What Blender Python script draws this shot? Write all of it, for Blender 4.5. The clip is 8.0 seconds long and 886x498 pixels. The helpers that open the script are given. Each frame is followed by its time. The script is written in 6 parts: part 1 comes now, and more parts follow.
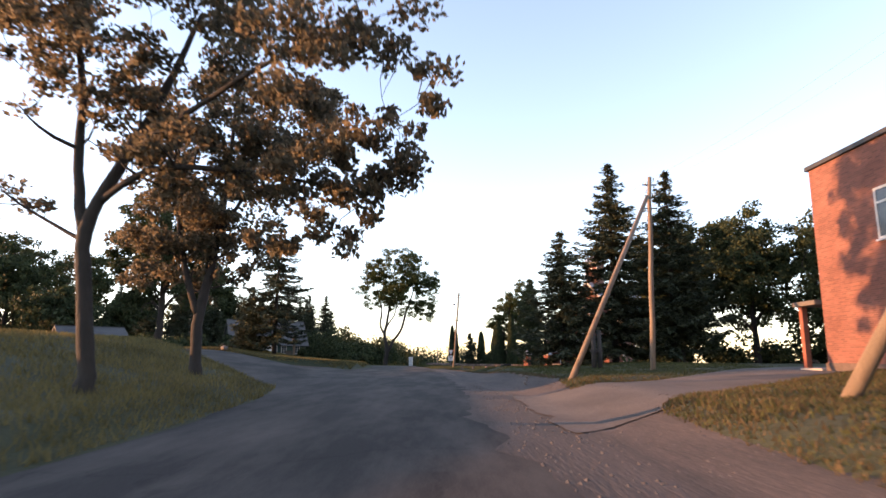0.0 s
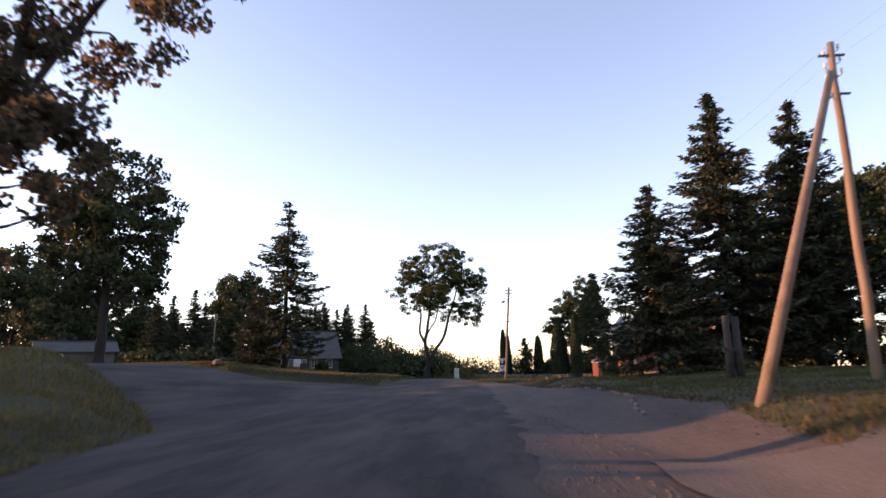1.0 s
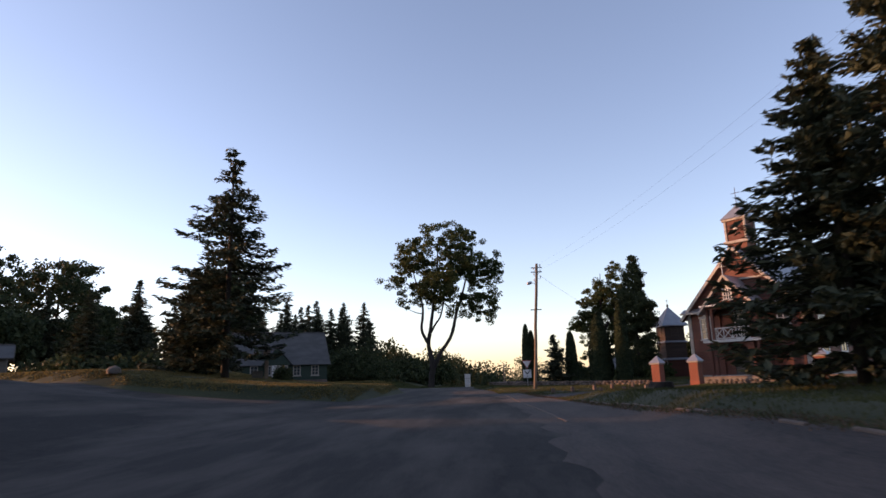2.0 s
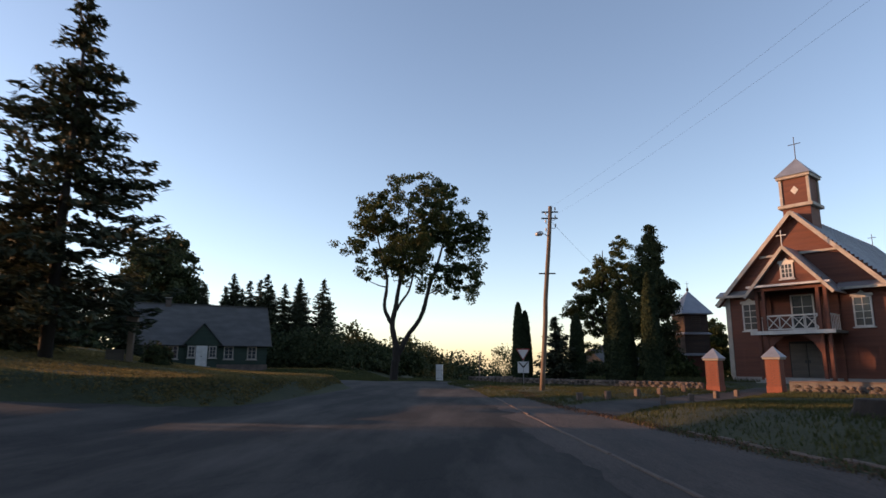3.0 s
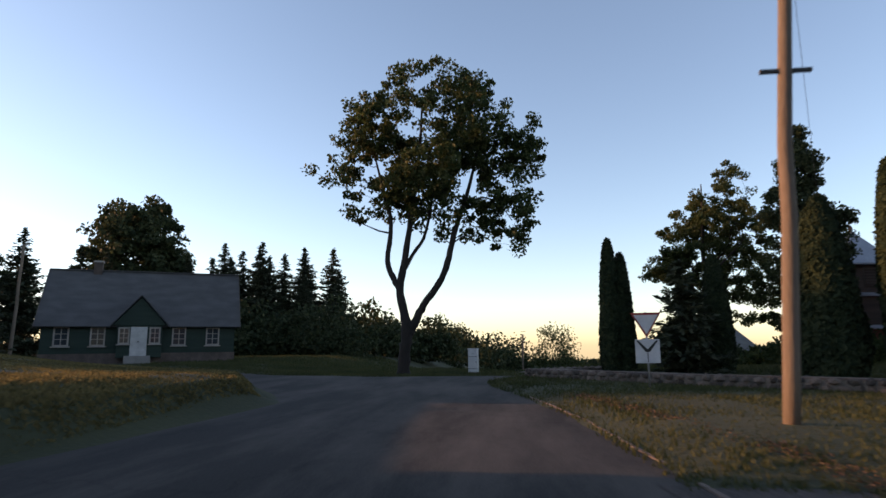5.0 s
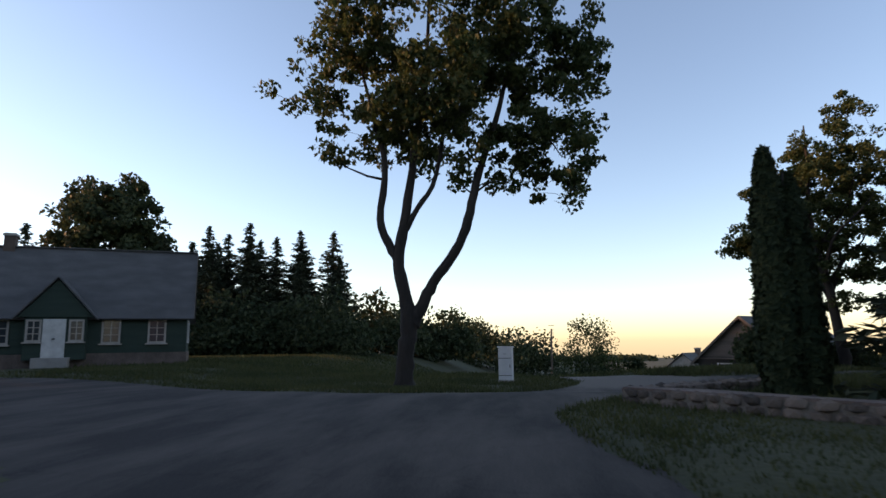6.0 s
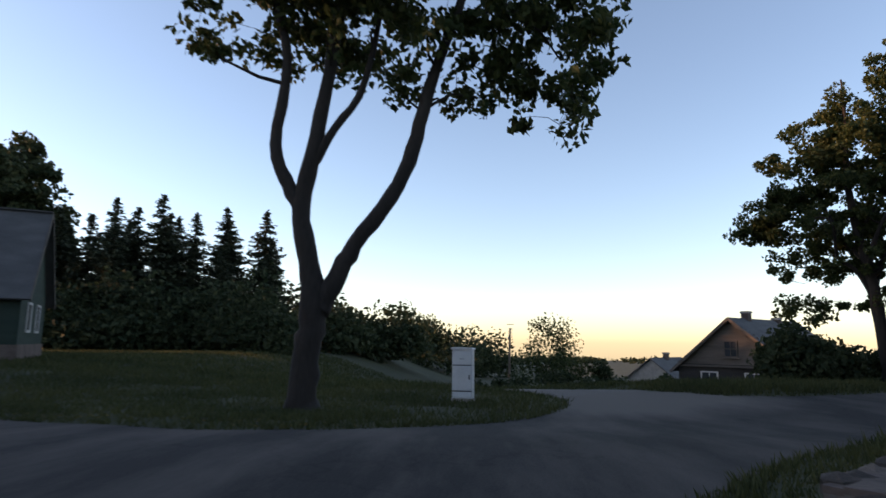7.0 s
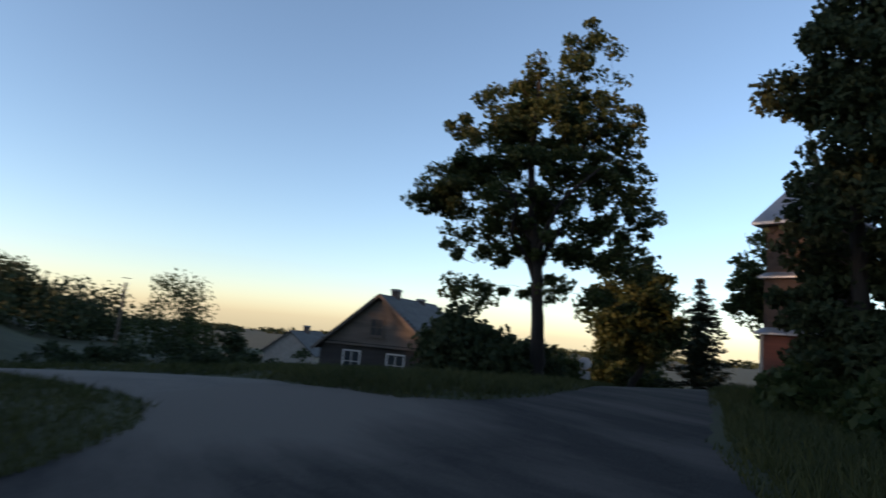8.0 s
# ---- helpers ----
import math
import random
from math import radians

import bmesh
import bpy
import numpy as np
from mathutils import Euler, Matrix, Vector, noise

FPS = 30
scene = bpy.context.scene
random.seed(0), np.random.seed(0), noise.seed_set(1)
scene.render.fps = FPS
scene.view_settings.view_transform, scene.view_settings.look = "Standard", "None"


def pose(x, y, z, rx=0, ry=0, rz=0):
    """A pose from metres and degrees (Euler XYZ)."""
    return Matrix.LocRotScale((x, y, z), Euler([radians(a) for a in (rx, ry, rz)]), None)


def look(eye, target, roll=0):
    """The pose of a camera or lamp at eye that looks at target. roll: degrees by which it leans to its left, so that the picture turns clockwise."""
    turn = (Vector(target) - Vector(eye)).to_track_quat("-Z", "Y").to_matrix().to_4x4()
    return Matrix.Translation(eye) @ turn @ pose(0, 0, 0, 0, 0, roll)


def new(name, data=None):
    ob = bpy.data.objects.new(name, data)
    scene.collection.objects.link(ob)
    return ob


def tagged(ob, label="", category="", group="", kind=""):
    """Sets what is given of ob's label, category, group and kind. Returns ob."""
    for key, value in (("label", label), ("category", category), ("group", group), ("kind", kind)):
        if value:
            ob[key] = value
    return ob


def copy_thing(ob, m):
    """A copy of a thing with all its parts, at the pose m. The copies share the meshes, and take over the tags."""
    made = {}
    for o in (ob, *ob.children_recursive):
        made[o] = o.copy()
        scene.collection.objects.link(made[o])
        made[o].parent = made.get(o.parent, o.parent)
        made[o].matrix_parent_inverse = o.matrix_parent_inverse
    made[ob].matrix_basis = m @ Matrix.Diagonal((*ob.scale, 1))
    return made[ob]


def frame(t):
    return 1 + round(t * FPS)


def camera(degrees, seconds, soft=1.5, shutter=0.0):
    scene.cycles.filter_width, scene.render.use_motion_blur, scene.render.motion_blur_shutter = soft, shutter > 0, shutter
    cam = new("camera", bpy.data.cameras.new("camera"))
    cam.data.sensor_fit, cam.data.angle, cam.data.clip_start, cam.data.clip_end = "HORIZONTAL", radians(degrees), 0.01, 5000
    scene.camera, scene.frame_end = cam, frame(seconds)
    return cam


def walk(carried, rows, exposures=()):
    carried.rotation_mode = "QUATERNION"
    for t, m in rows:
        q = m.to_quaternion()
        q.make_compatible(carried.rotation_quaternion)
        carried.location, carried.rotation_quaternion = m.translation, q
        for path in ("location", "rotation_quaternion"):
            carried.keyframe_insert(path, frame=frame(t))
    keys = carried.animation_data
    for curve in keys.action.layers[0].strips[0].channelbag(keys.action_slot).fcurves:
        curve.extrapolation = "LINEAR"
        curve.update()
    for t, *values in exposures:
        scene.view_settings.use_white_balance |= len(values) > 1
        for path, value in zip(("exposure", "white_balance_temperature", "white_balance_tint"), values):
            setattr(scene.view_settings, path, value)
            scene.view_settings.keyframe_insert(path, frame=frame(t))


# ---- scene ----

# ---------------------------------------------------------------- camera
cam = camera(73.0, 8.0, soft=1.5, shutter=0.2)
# seconds, eye x y z, yaw (to the left), pitch, roll
ROWS = [
    (0.0, -0.416, 0.813, 1.379, -0.66, 10.14, 0.35),
    (0.5, -0.024, 7.06, 1.356, 1.12, 10.58, -0.16),
    (1.0, 0.165, 13.599, 1.273, 4.11, 11.23, -1.06),
    (1.5, 0.033, 20.883, 1.329, 5.45, 11.48, -1.09),
    (1.7, -0.2, 23.9, 1.33, 5.22, 11.76, -1.6),
    (2.8, -1.485, 40.263, 1.341, 3.71, 11.22, -0.84),
    (3.0, -1.552, 42.468, 1.355, 2.57, 10.76, 0.18),
    (3.5, -1.49, 46.632, 1.363, 1.48, 10.44, 0.9),
    (4.0, -1.732, 50.434, 1.351, 2.39, 9.96, 0.06),
    (4.5, -1.914, 55.828, 1.371, 4.68, 9.63, -0.31),
    (5.0, -2.355, 60.913, 1.295, 5.79, 9.3, -0.66),
    (5.2, -2.58, 63.1, 1.31, 6.4, 8.95, -1.0),
    (6.3, -3.92, 74.9, 1.36, 7.3, 9.0, -0.85),
    (6.5, -4.02, 76.6, 1.365, 6.85, 9.05, -0.65),
    (6.8, -4.07, 79.0, 1.355, 5.07, 9.05, -0.2),
    (7.0, -4.04, 80.49, 1.34, 2.91, 8.84, 0.4),
    (7.2, -3.86, 82.02, 1.33, -0.76, 8.13, 1.06),
    (7.5, -3.53, 84.42, 1.30, -8.7, 7.52, 3.6),
    (7.8, -2.9, 86.55, 1.29, -20.8, 7.6, 4.85),
    (8.0, -2.2, 88.0, 1.32, -29.7, 7.5, 4.9),
]


def aim(x, y, z, yaw, pitch, roll):
    a, b = radians(yaw), radians(pitch)
    ahead = Vector((-math.sin(a) * math.cos(b), math.cos(a) * math.cos(b), math.sin(b)))
    eye = Vector((x, y, z))
    return look(eye, eye + ahead, roll)


EXPOSURES = [(0.0, 2.42, 7650, 30), (0.5, 2.34, 7650, 33), (1.0, 2.0, 7550, 38), (1.6, 1.56, 7350, 38), (2.8, 1.24, 7050, 25), (4.5, 1.3, 7100, 25), (6.5, 1.42, 7050, 26), (7.5, 1.33, 6800, 25), (8.0, 1.06, 6350, 19)]
walk(cam, [(t, aim(*r)) for t, *r in ROWS], EXPOSURES)

# ---------------------------------------------------------------- sky and sun
SUN_YAW, SUN_ELEV = 85.0, 7.5  # degrees to the left of north (+y), above the horizon
world = bpy.data.worlds.new("evening_sky")
scene.world = world
world.use_nodes = True
wn = world.node_tree
sky = wn.nodes.new("ShaderNodeTexSky")
sky.sky_type, sky.sun_disc = "NISHITA", False
sky.sun_elevation, sky.sun_rotation = radians(SUN_ELEV), radians(-SUN_YAW)
sky.altitude, sky.air_density, sky.dust_density, sky.ozone_density = 100.0, 0.85, 0.4, 1.85
haze = wn.nodes.new("ShaderNodeHueSaturation")
haze.inputs["Hue"].default_value = 0.494
haze.inputs["Saturation"].default_value = 0.92
wn.links.new(sky.outputs[0], haze.inputs["Color"])
wn.links.new(haze.outputs[0], wn.nodes["Background"].inputs[0])
wn.nodes["Background"].inputs[1].default_value = 0.15
lamp = bpy.data.lights.new("sun", "SUN")
lamp.energy, lamp.angle, lamp.color = 2.6, radians(0.6), (1.0, 0.56, 0.27)
sun = new("sun", lamp)
sy, se = radians(SUN_YAW), radians(SUN_ELEV)
SUN_WAY = Vector((-math.sin(sy) * math.cos(se), math.cos(sy) * math.cos(se), math.sin(se)))
sun.matrix_world = look(SUN_WAY * 200 + Vector((0, 60, 0)), (0, 60, 0))


# ---------------------------------------------------------------- materials
def material(name, low, high, rough=0.8, scale=3.0, fine=40.0, bump=0.15, metal=0.0, leaf=0.0, stretch=(1, 1, 1), island=0.0, obj=0.0, spec=0.4, world_space=False):
    """Two scales of noise between two colours, with a fine bump."""
    m = bpy.data.materials.new(name)
    m.use_nodes = True
    t = m.node_tree
    n, link = t.nodes, t.links.new
    b = n["Principled BSDF"]
    b.inputs["Roughness"].default_value, b.inputs["Metallic"].default_value = rough, metal
    b.inputs["Specular IOR Level"].default_value = spec
    co = n.new("ShaderNodeTexCoord")
    mp = n.new("ShaderNodeMapping")
    mp.inputs["Scale"].default_value = stretch
    if world_space:
        geo = n.new("ShaderNodeNewGeometry")
        link(geo.outputs["Position"], mp.inputs["Vector"])
    else:
        link(co.outputs["Object"], mp.inputs["Vector"])
    big, small = n.new("ShaderNodeTexNoise"), n.new("ShaderNodeTexNoise")
    big.inputs["Scale"].default_value, small.inputs["Scale"].default_value = scale, fine
    big.inputs["Detail"].default_value, small.inputs["Detail"].default_value = 4, 3
    link(mp.outputs[0], big.inputs["Vector"]), link(mp.outputs[0], small.inputs["Vector"])
    mix = n.new("ShaderNodeMath")
    mix.operation = "MULTIPLY_ADD"
    link(big.outputs[0], mix.inputs[0])
    mix.inputs[1].default_value = 0.65
    half = n.new("ShaderNodeMath")
    half.operation = "MULTIPLY"
    link(small.outputs[0], half.inputs[0])
    half.inputs[1].default_value = 0.35
    link(half.outputs[0], mix.inputs[2])
    last = mix.outputs[0]
    if island or obj:
        if island:
            g = n.new("ShaderNodeNewGeometry")
            src = g.outputs["Random Per Island"]
        else:
            g = n.new("ShaderNodeObjectInfo")
            src = g.outputs["Random"]
        sub = n.new("ShaderNodeMath")
        sub.operation = "MULTIPLY_ADD"
        link(src, sub.inputs[0])
        sub.inputs[1].default_value = island or obj
        sub.inputs[2].default_value = -0.5 * (island or obj)
        add = n.new("ShaderNodeMath")
        link(last, add.inputs[0]), link(sub.outputs[0], add.inputs[1])
        last = add.outputs[0]
    ramp = n.new("ShaderNodeValToRGB")
    ramp.color_ramp.elements[0].position, ramp.color_ramp.elements[1].position = 0.28, 0.72
    ramp.color_ramp.elements[0].color, ramp.color_ramp.elements[1].color = (*low, 1), (*high, 1)
    link(last, ramp.inputs[0]), link(ramp.outputs[0], b.inputs["Base Color"])
    if bump:
        bp = n.new("ShaderNodeBump")
        bp.inputs["Strength"].default_value, bp.inputs["Distance"].default_value = bump, 0.03
        link(small.outputs[0], bp.inputs["Height"]), link(bp.outputs[0], b.inputs["Normal"])
    if leaf:
        tr = n.new("ShaderNodeBsdfTranslucent")
        link(ramp.outputs[0], tr.inputs["Color"])
        ms = n.new("ShaderNodeMixShader")
        ms.inputs[0].default_value = leaf
        link(b.outputs[0], ms.inputs[1]), link(tr.outputs[0], ms.inputs[2])
        link(ms.outputs[0], n["Material Output"].inputs["Surface"])
    return m


ASPHALT = material("asphalt", (0.020, 0.0188, 0.0183), (0.032, 0.0298, 0.0285), 0.95, 0.45, 60, 0.12, stretch=(1, 0.35, 1), spec=0.2, world_space=True)
GRAVEL = material("gravel", (0.07, 0.06, 0.052), (0.14, 0.12, 0.103), 0.95, 0.5, 18, 0.5, world_space=True)
DUST = material("reddish_dust", (0.020, 0.018, 0.017), (0.088, 0.064, 0.053), 0.95, 1.1, 16, 0.4, stretch=(1, 0.16, 1), world_space=True)
DIRT = material("dusty_shoulder", (0.042, 0.037, 0.034), (0.115, 0.094, 0.081), 0.95, 0.45, 24, 0.3, world_space=True)
POST_STONE = material("weathered_post", (0.085, 0.062, 0.05), (0.19, 0.14, 0.115), 0.95, 2.0, 30, 0.4)
CONCRETE = material("concrete", (0.20, 0.185, 0.17), (0.36, 0.33, 0.30), 0.9, 1.2, 30, 0.3)
GRASS = material("grass_ground", (0.015, 0.021, 0.008), (0.050, 0.052, 0.018), 0.95, 0.22, 9, 0.6, world_space=True)


def wear(m, dust, crack=0.45, scale=0.16, spill=None):
    """Dusty patches, dark crack lines and stony grain over an asphalt."""
    n, link = m.node_tree.nodes, m.node_tree.links.new
    b = n["Principled BSDF"]
    src = b.inputs["Base Color"].links[0].from_socket
    geo, mp = n.new("ShaderNodeNewGeometry"), n.new("ShaderNodeMapping")
    mp.inputs["Scale"].default_value = (1, 0.22, 1)
    link(geo.outputs["Position"], mp.inputs["Vector"])
    cloud, stone, warp, cell = n.new("ShaderNodeTexNoise"), n.new("ShaderNodeTexNoise"), n.new("ShaderNodeTexNoise"), n.new("ShaderNodeTexVoronoi")
    cloud.inputs["Scale"].default_value, cloud.inputs["Detail"].default_value, cloud.inputs["Roughness"].default_value = scale * 4, 7, 0.65
    link(mp.outputs[0], cloud.inputs["Vector"])
    stone.inputs["Scale"].default_value, stone.inputs["Detail"].default_value = 34, 5
    link(geo.outputs["Position"], stone.inputs["Vector"])
    warp.inputs["Scale"].default_value, warp.inputs["Detail"].default_value = 1.6, 5
    link(geo.outputs["Position"], warp.inputs["Vector"])
    off = n.new("ShaderNodeVectorMath")
    link(geo.outputs["Position"], off.inputs[0]), link(warp.outputs["Color"], off.inputs[1])
    cell.feature = "DISTANCE_TO_EDGE"
    cell.inputs["Scale"].default_value = 0.28
    link(off.outputs[0], cell.inputs["Vector"])
    r1, r2, r3 = n.new("ShaderNodeValToRGB"), n.new("ShaderNodeValToRGB"), n.new("ShaderNodeValToRGB")
    for r, lo, hi, a, z in ((r1, 0.44, 0.72, 0.0, 0.5), (r2, 0.002, 0.012, crack, 0.0), (r3, 0.3, 0.7, 0.62, 1.38)):
        e = r.color_ramp.elements
        e[0].position, e[1].position, e[0].color, e[1].color = lo, hi, (a, a, a, 1), (z, z, z, 1)
    link(cloud.outputs[0], r1.inputs[0]), link(cell.outputs["Distance"], r2.inputs[0]), link(stone.outputs[0], r3.inputs[0])
    m1, m2, m3 = n.new("ShaderNodeMix"), n.new("ShaderNodeMix"), n.new("ShaderNodeMix")
    for x in (m1, m2, m3):
        x.data_type = "RGBA"
    link(r1.outputs[0], m1.inputs[0]), link(src, m1.inputs[6])
    m1.inputs[7].default_value = (*dust, 1)
    link(r2.outputs[0], m2.inputs[0]), link(m1.outputs[2], m2.inputs[6])
    m2.inputs[7].default_value = (0.008, 0.008, 0.008, 1)
    m3.blend_type = "MULTIPLY"
    m3.inputs[0].default_value = 1.0
    link(m2.outputs[2], m3.inputs[6]), link(r3.outputs[0], m3.inputs[7])
    last = m3.outputs[2]
    if spill:
        # loose gravel carried out of a side road, thinning with distance
        (cx, cy, rx, ry), tone = spill
        mv = n.new("ShaderNodeMapping")
        mv.inputs["Location"].default_value, mv.inputs["Scale"].default_value = (-cx / rx, -cy / ry, 0), (1 / rx, 1 / ry, 0)
        link(geo.outputs["Position"], mv.inputs["Vector"])
        ball, sum_, r4, m4 = n.new("ShaderNodeTexGradient"), n.new("ShaderNodeMath"), n.new("ShaderNodeValToRGB"), n.new("ShaderNodeMix")
        ball.gradient_type = "SPHERICAL"
        link(mv.outputs[0], ball.inputs["Vector"])
        link(ball.outputs[1], sum_.inputs[0]), link(cloud.outputs[0], sum_.inputs[1])
        e = r4.color_ramp.elements
        e[0].position, e[1].position, e[0].color, e[1].color = 0.42, 0.95, (0, 0, 0, 1), (0.95, 0.95, 0.95, 1)
        link(sum_.outputs[0], r4.inputs[0])
        m4.data_type = "RGBA"
        link(r4.outputs[0], m4.inputs[0]), link(last, m4.inputs[6])
        m4.inputs[7].default_value = (*tone, 1)
        last = m4.outputs[2]
    link(last, b.inputs["Base Color"])


wear(ASPHALT, (0.06, 0.05, 0.045), spill=((0.6, 100.0, 5.0, 5.5), (0.125, 0.107, 0.092)))
wear(GRAVEL, (0.12, 0.103, 0.09), 0.0, 0.4)
wear(DIRT, (0.13, 0.105, 0.09), 0.0, 0.3)
wear(DUST, (0.105, 0.075, 0.062), 0.25, 0.3)
WALL_BRICK = material("weathered_wall_brick", (0.105, 0.042, 0.032), (0.205, 0.088, 0.064), 0.92, 0.7, 22, 0.4)


def courses(m):
    """Brick courses on walls that face along x or y."""
    n, link = m.node_tree.nodes, m.node_tree.links.new
    b = n["Principled BSDF"]
    src = b.inputs["Base Color"].links[0].from_socket
    co, cut, add, put, br, mx = n.new("ShaderNodeTexCoord"), n.new("ShaderNodeSeparateXYZ"), n.new("ShaderNodeMath"), n.new("ShaderNodeCombineXYZ"), n.new("ShaderNodeTexBrick"), n.new("ShaderNodeMix")
    link(co.outputs["Object"], cut.inputs[0])
    link(cut.outputs[0], add.inputs[0]), link(cut.outputs[1], add.inputs[1])
    link(add.outputs[0], put.inputs[0]), link(cut.outputs[2], put.inputs[1]), link(put.outputs[0], br.inputs["Vector"])
    br.inputs["Scale"].default_value, br.inputs["Brick Width"].default_value, br.inputs["Row Height"].default_value = 1.0, 0.26, 0.077
    br.inputs["Mortar Size"].default_value = 0.007
    br.inputs["Color1"].default_value, br.inputs["Color2"].default_value, br.inputs["Mortar"].default_value = (0.72, 0.72, 0.72, 1), (1.15, 1.1, 1.08, 1), (1.1, 1.25, 1.3, 1)
    mx.data_type, mx.blend_type = "RGBA", "MULTIPLY"
    mx.inputs[0].default_value = 1.0
    link(src, mx.inputs[6]), link(br.outputs["Color"], mx.inputs[7]), link(mx.outputs[2], b.inputs["Base Color"])


courses(WALL_BRICK)
BLADES = material("grass_blades", (0.028, 0.040, 0.012), (0.085, 0.086, 0.027), 0.8, 0.3, 5, 0, leaf=0.35, island=0.25, world_space=True)
# Dry grass tone, raised so that it also paints sunlight on the lawn.
DRY_LIT_BLADES = material("dry_and_sunlit_blades", (0.070, 0.064, 0.025), (0.215, 0.165, 0.062), 0.8, 0.3, 5, 0, leaf=0.45, island=0.3, world_space=True)
BROWN_BLADES = material("browned_grass", (0.045, 0.036, 0.016), (0.135, 0.09, 0.042), 0.85, 0.4, 5, 0, leaf=0.4, island=0.3, world_space=True)
LITTER = material("dry_leaves", (0.05, 0.028, 0.018), (0.15, 0.088, 0.052), 0.85, 1, 8, 0, island=0.6, world_space=True)
BARK = material("bark", (0.013, 0.0105, 0.009), (0.039, 0.031, 0.026), 0.95, 2.0, 14, 0.9, stretch=(1, 1, 0.25))
# Browner, brighter version of LEAF, with the evening sunlight put into its colour.
LEAF_SUNLIT = material("sunlit_brown_leaves", (0.055, 0.050, 0.032), (0.165, 0.128, 0.082), 0.5, 0.6, 6, 0, leaf=0.6, island=0.5, spec=0.15)
LEAF = material("maple_leaves", (0.025, 0.043, 0.014), (0.072, 0.084, 0.030), 0.55, 0.6, 6, 0, leaf=0.4, island=0.5, spec=0.15)
LEAF_DARK = material("dark_leaves", (0.021, 0.034, 0.015), (0.058, 0.068, 0.030), 0.65, 0.5, 6, 0, leaf=0.25, island=0.5, spec=0.15)
NEEDLE = material("spruce_needles", (0.025, 0.035, 0.022), (0.070, 0.078, 0.046), 0.75, 0.5, 6, 0, leaf=0.12, island=0.5, spec=0.15)
THUJA = material("thuja_scales", (0.012, 0.022, 0.010), (0.034, 0.045, 0.020), 0.8, 0.8, 6, 0, leaf=0.12, island=0.5, spec=0.15)
BRICK_RED = material("red_brick", (0.16, 0.047, 0.030), (0.28, 0.094, 0.058), 0.9, 1.4, 26, 0.5)
SOOT_BRICK = material("sooty_brick", (0.05, 0.038, 0.033), (0.13, 0.09, 0.072), 0.9, 1.6, 24, 0.5)
CHURCH_WOOD = material("red_brown_boards", (0.076, 0.026, 0.018), (0.155, 0.052, 0.032), 0.75, 1.0, 18, 0.35, stretch=(0.25, 0.25, 5))
PALE_PAINT = material("weathered_pale_paint", (0.22, 0.195, 0.17), (0.41, 0.365, 0.32), 0.75, 2.5, 26, 0.25)
WHITE_PAINT = material("white_paint", (0.36, 0.34, 0.32), (0.60, 0.58, 0.545), 0.6, 3, 30, 0.15)
ROOF_METAL = material("grey_sheet_metal", (0.24, 0.25, 0.27), (0.40, 0.41, 0.43), 0.45, 0.9, 12, 0.1, metal=0.55)
ROOF_GREY = material("weathered_grey_roof", (0.055, 0.053, 0.053), (0.11, 0.105, 0.104), 0.9, 0.8, 16, 0.4, stretch=(1, 1, 3))
GREEN_WOOD = material("dark_green_boards", (0.013, 0.027, 0.020), (0.032, 0.052, 0.038), 0.8, 1.0, 20, 0.3, stretch=(0.3, 0.3, 4))
BROWN_WOOD = material("dark_brown_boards", (0.045, 0.032, 0.026), (0.11, 0.074, 0.056), 0.85, 1.0, 20, 0.35, stretch=(0.4, 0.4, 4))
GREY_WOOD = material("weathered_grey_boards", (0.06, 0.051, 0.044), (0.135, 0.113, 0.094), 0.9, 1.0, 20, 0.4, stretch=(0.4, 0.4, 3))
DARK_BOARDS = material("tarred_boards", (0.020, 0.018, 0.017), (0.052, 0.046, 0.042), 0.9, 1.0, 20, 0.35, stretch=(0.4, 0.4, 3))
POLE_WOOD = material("pole_wood", (0.10, 0.075, 0.055), (0.23, 0.17, 0.125), 0.9, 1.5, 25, 0.5, stretch=(2, 2, 0.2))
IRON = material("dark_iron", (0.03, 0.03, 0.032), (0.075, 0.07, 0.068), 0.6, 3, 30, 0.2, metal=0.6)
GALV = material("galvanised_steel", (0.30, 0.31, 0.32), (0.45, 0.46, 0.47), 0.5, 4, 40, 0.1, metal=0.6)
PORCELAIN = material("porcelain", (0.5, 0.47, 0.43), (0.72, 0.69, 0.65), 0.3, 6, 30, 0)
STONE = material("field_stone", (0.05, 0.041, 0.035), (0.155, 0.120, 0.098), 0.95, 1.5, 18, 0.7, obj=0.6)
DARK_STONE = material("dark_granite", (0.06, 0.045, 0.038), (0.17, 0.125, 0.105), 0.95, 1.5, 14, 0.7)
MORTAR = material("mortar", (0.075, 0.066, 0.058), (0.19, 0.168, 0.148), 0.95, 2, 25, 0.6)
CABINET = material("cabinet_paint", (0.40, 0.41, 0.42), (0.56, 0.57, 0.58), 0.5, 1.5, 20, 0.05)
SIGN_WHITE = material("sign_white", (0.46, 0.46, 0.47), (0.62, 0.62, 0.63), 0.5, 2, 20, 0)
SIGN_RED = material("sign_red", (0.20, 0.02, 0.02), (0.30, 0.035, 0.03), 0.45, 2, 20, 0)
BLACK = material("black_paint", (0.012, 0.012, 0.012), (0.03, 0.03, 0.03), 0.6, 3, 20, 0)
FAR_GREEN = material("far_woods", (0.022, 0.032, 0.016), (0.055, 0.062, 0.028), 0.9, 0.15, 2, 0, leaf=0.15, island=0.5, spec=0.15)
DOORWAY_SHADE = material("doorway_shade", (0.015, 0.013, 0.012), (0.04, 0.035, 0.03), 0.9, 1, 10, 0)
GLASS = material("window_glass", (0.025, 0.03, 0.035), (0.05, 0.055, 0.06), 0.12, 0.5, 4, 0, spec=0.45)


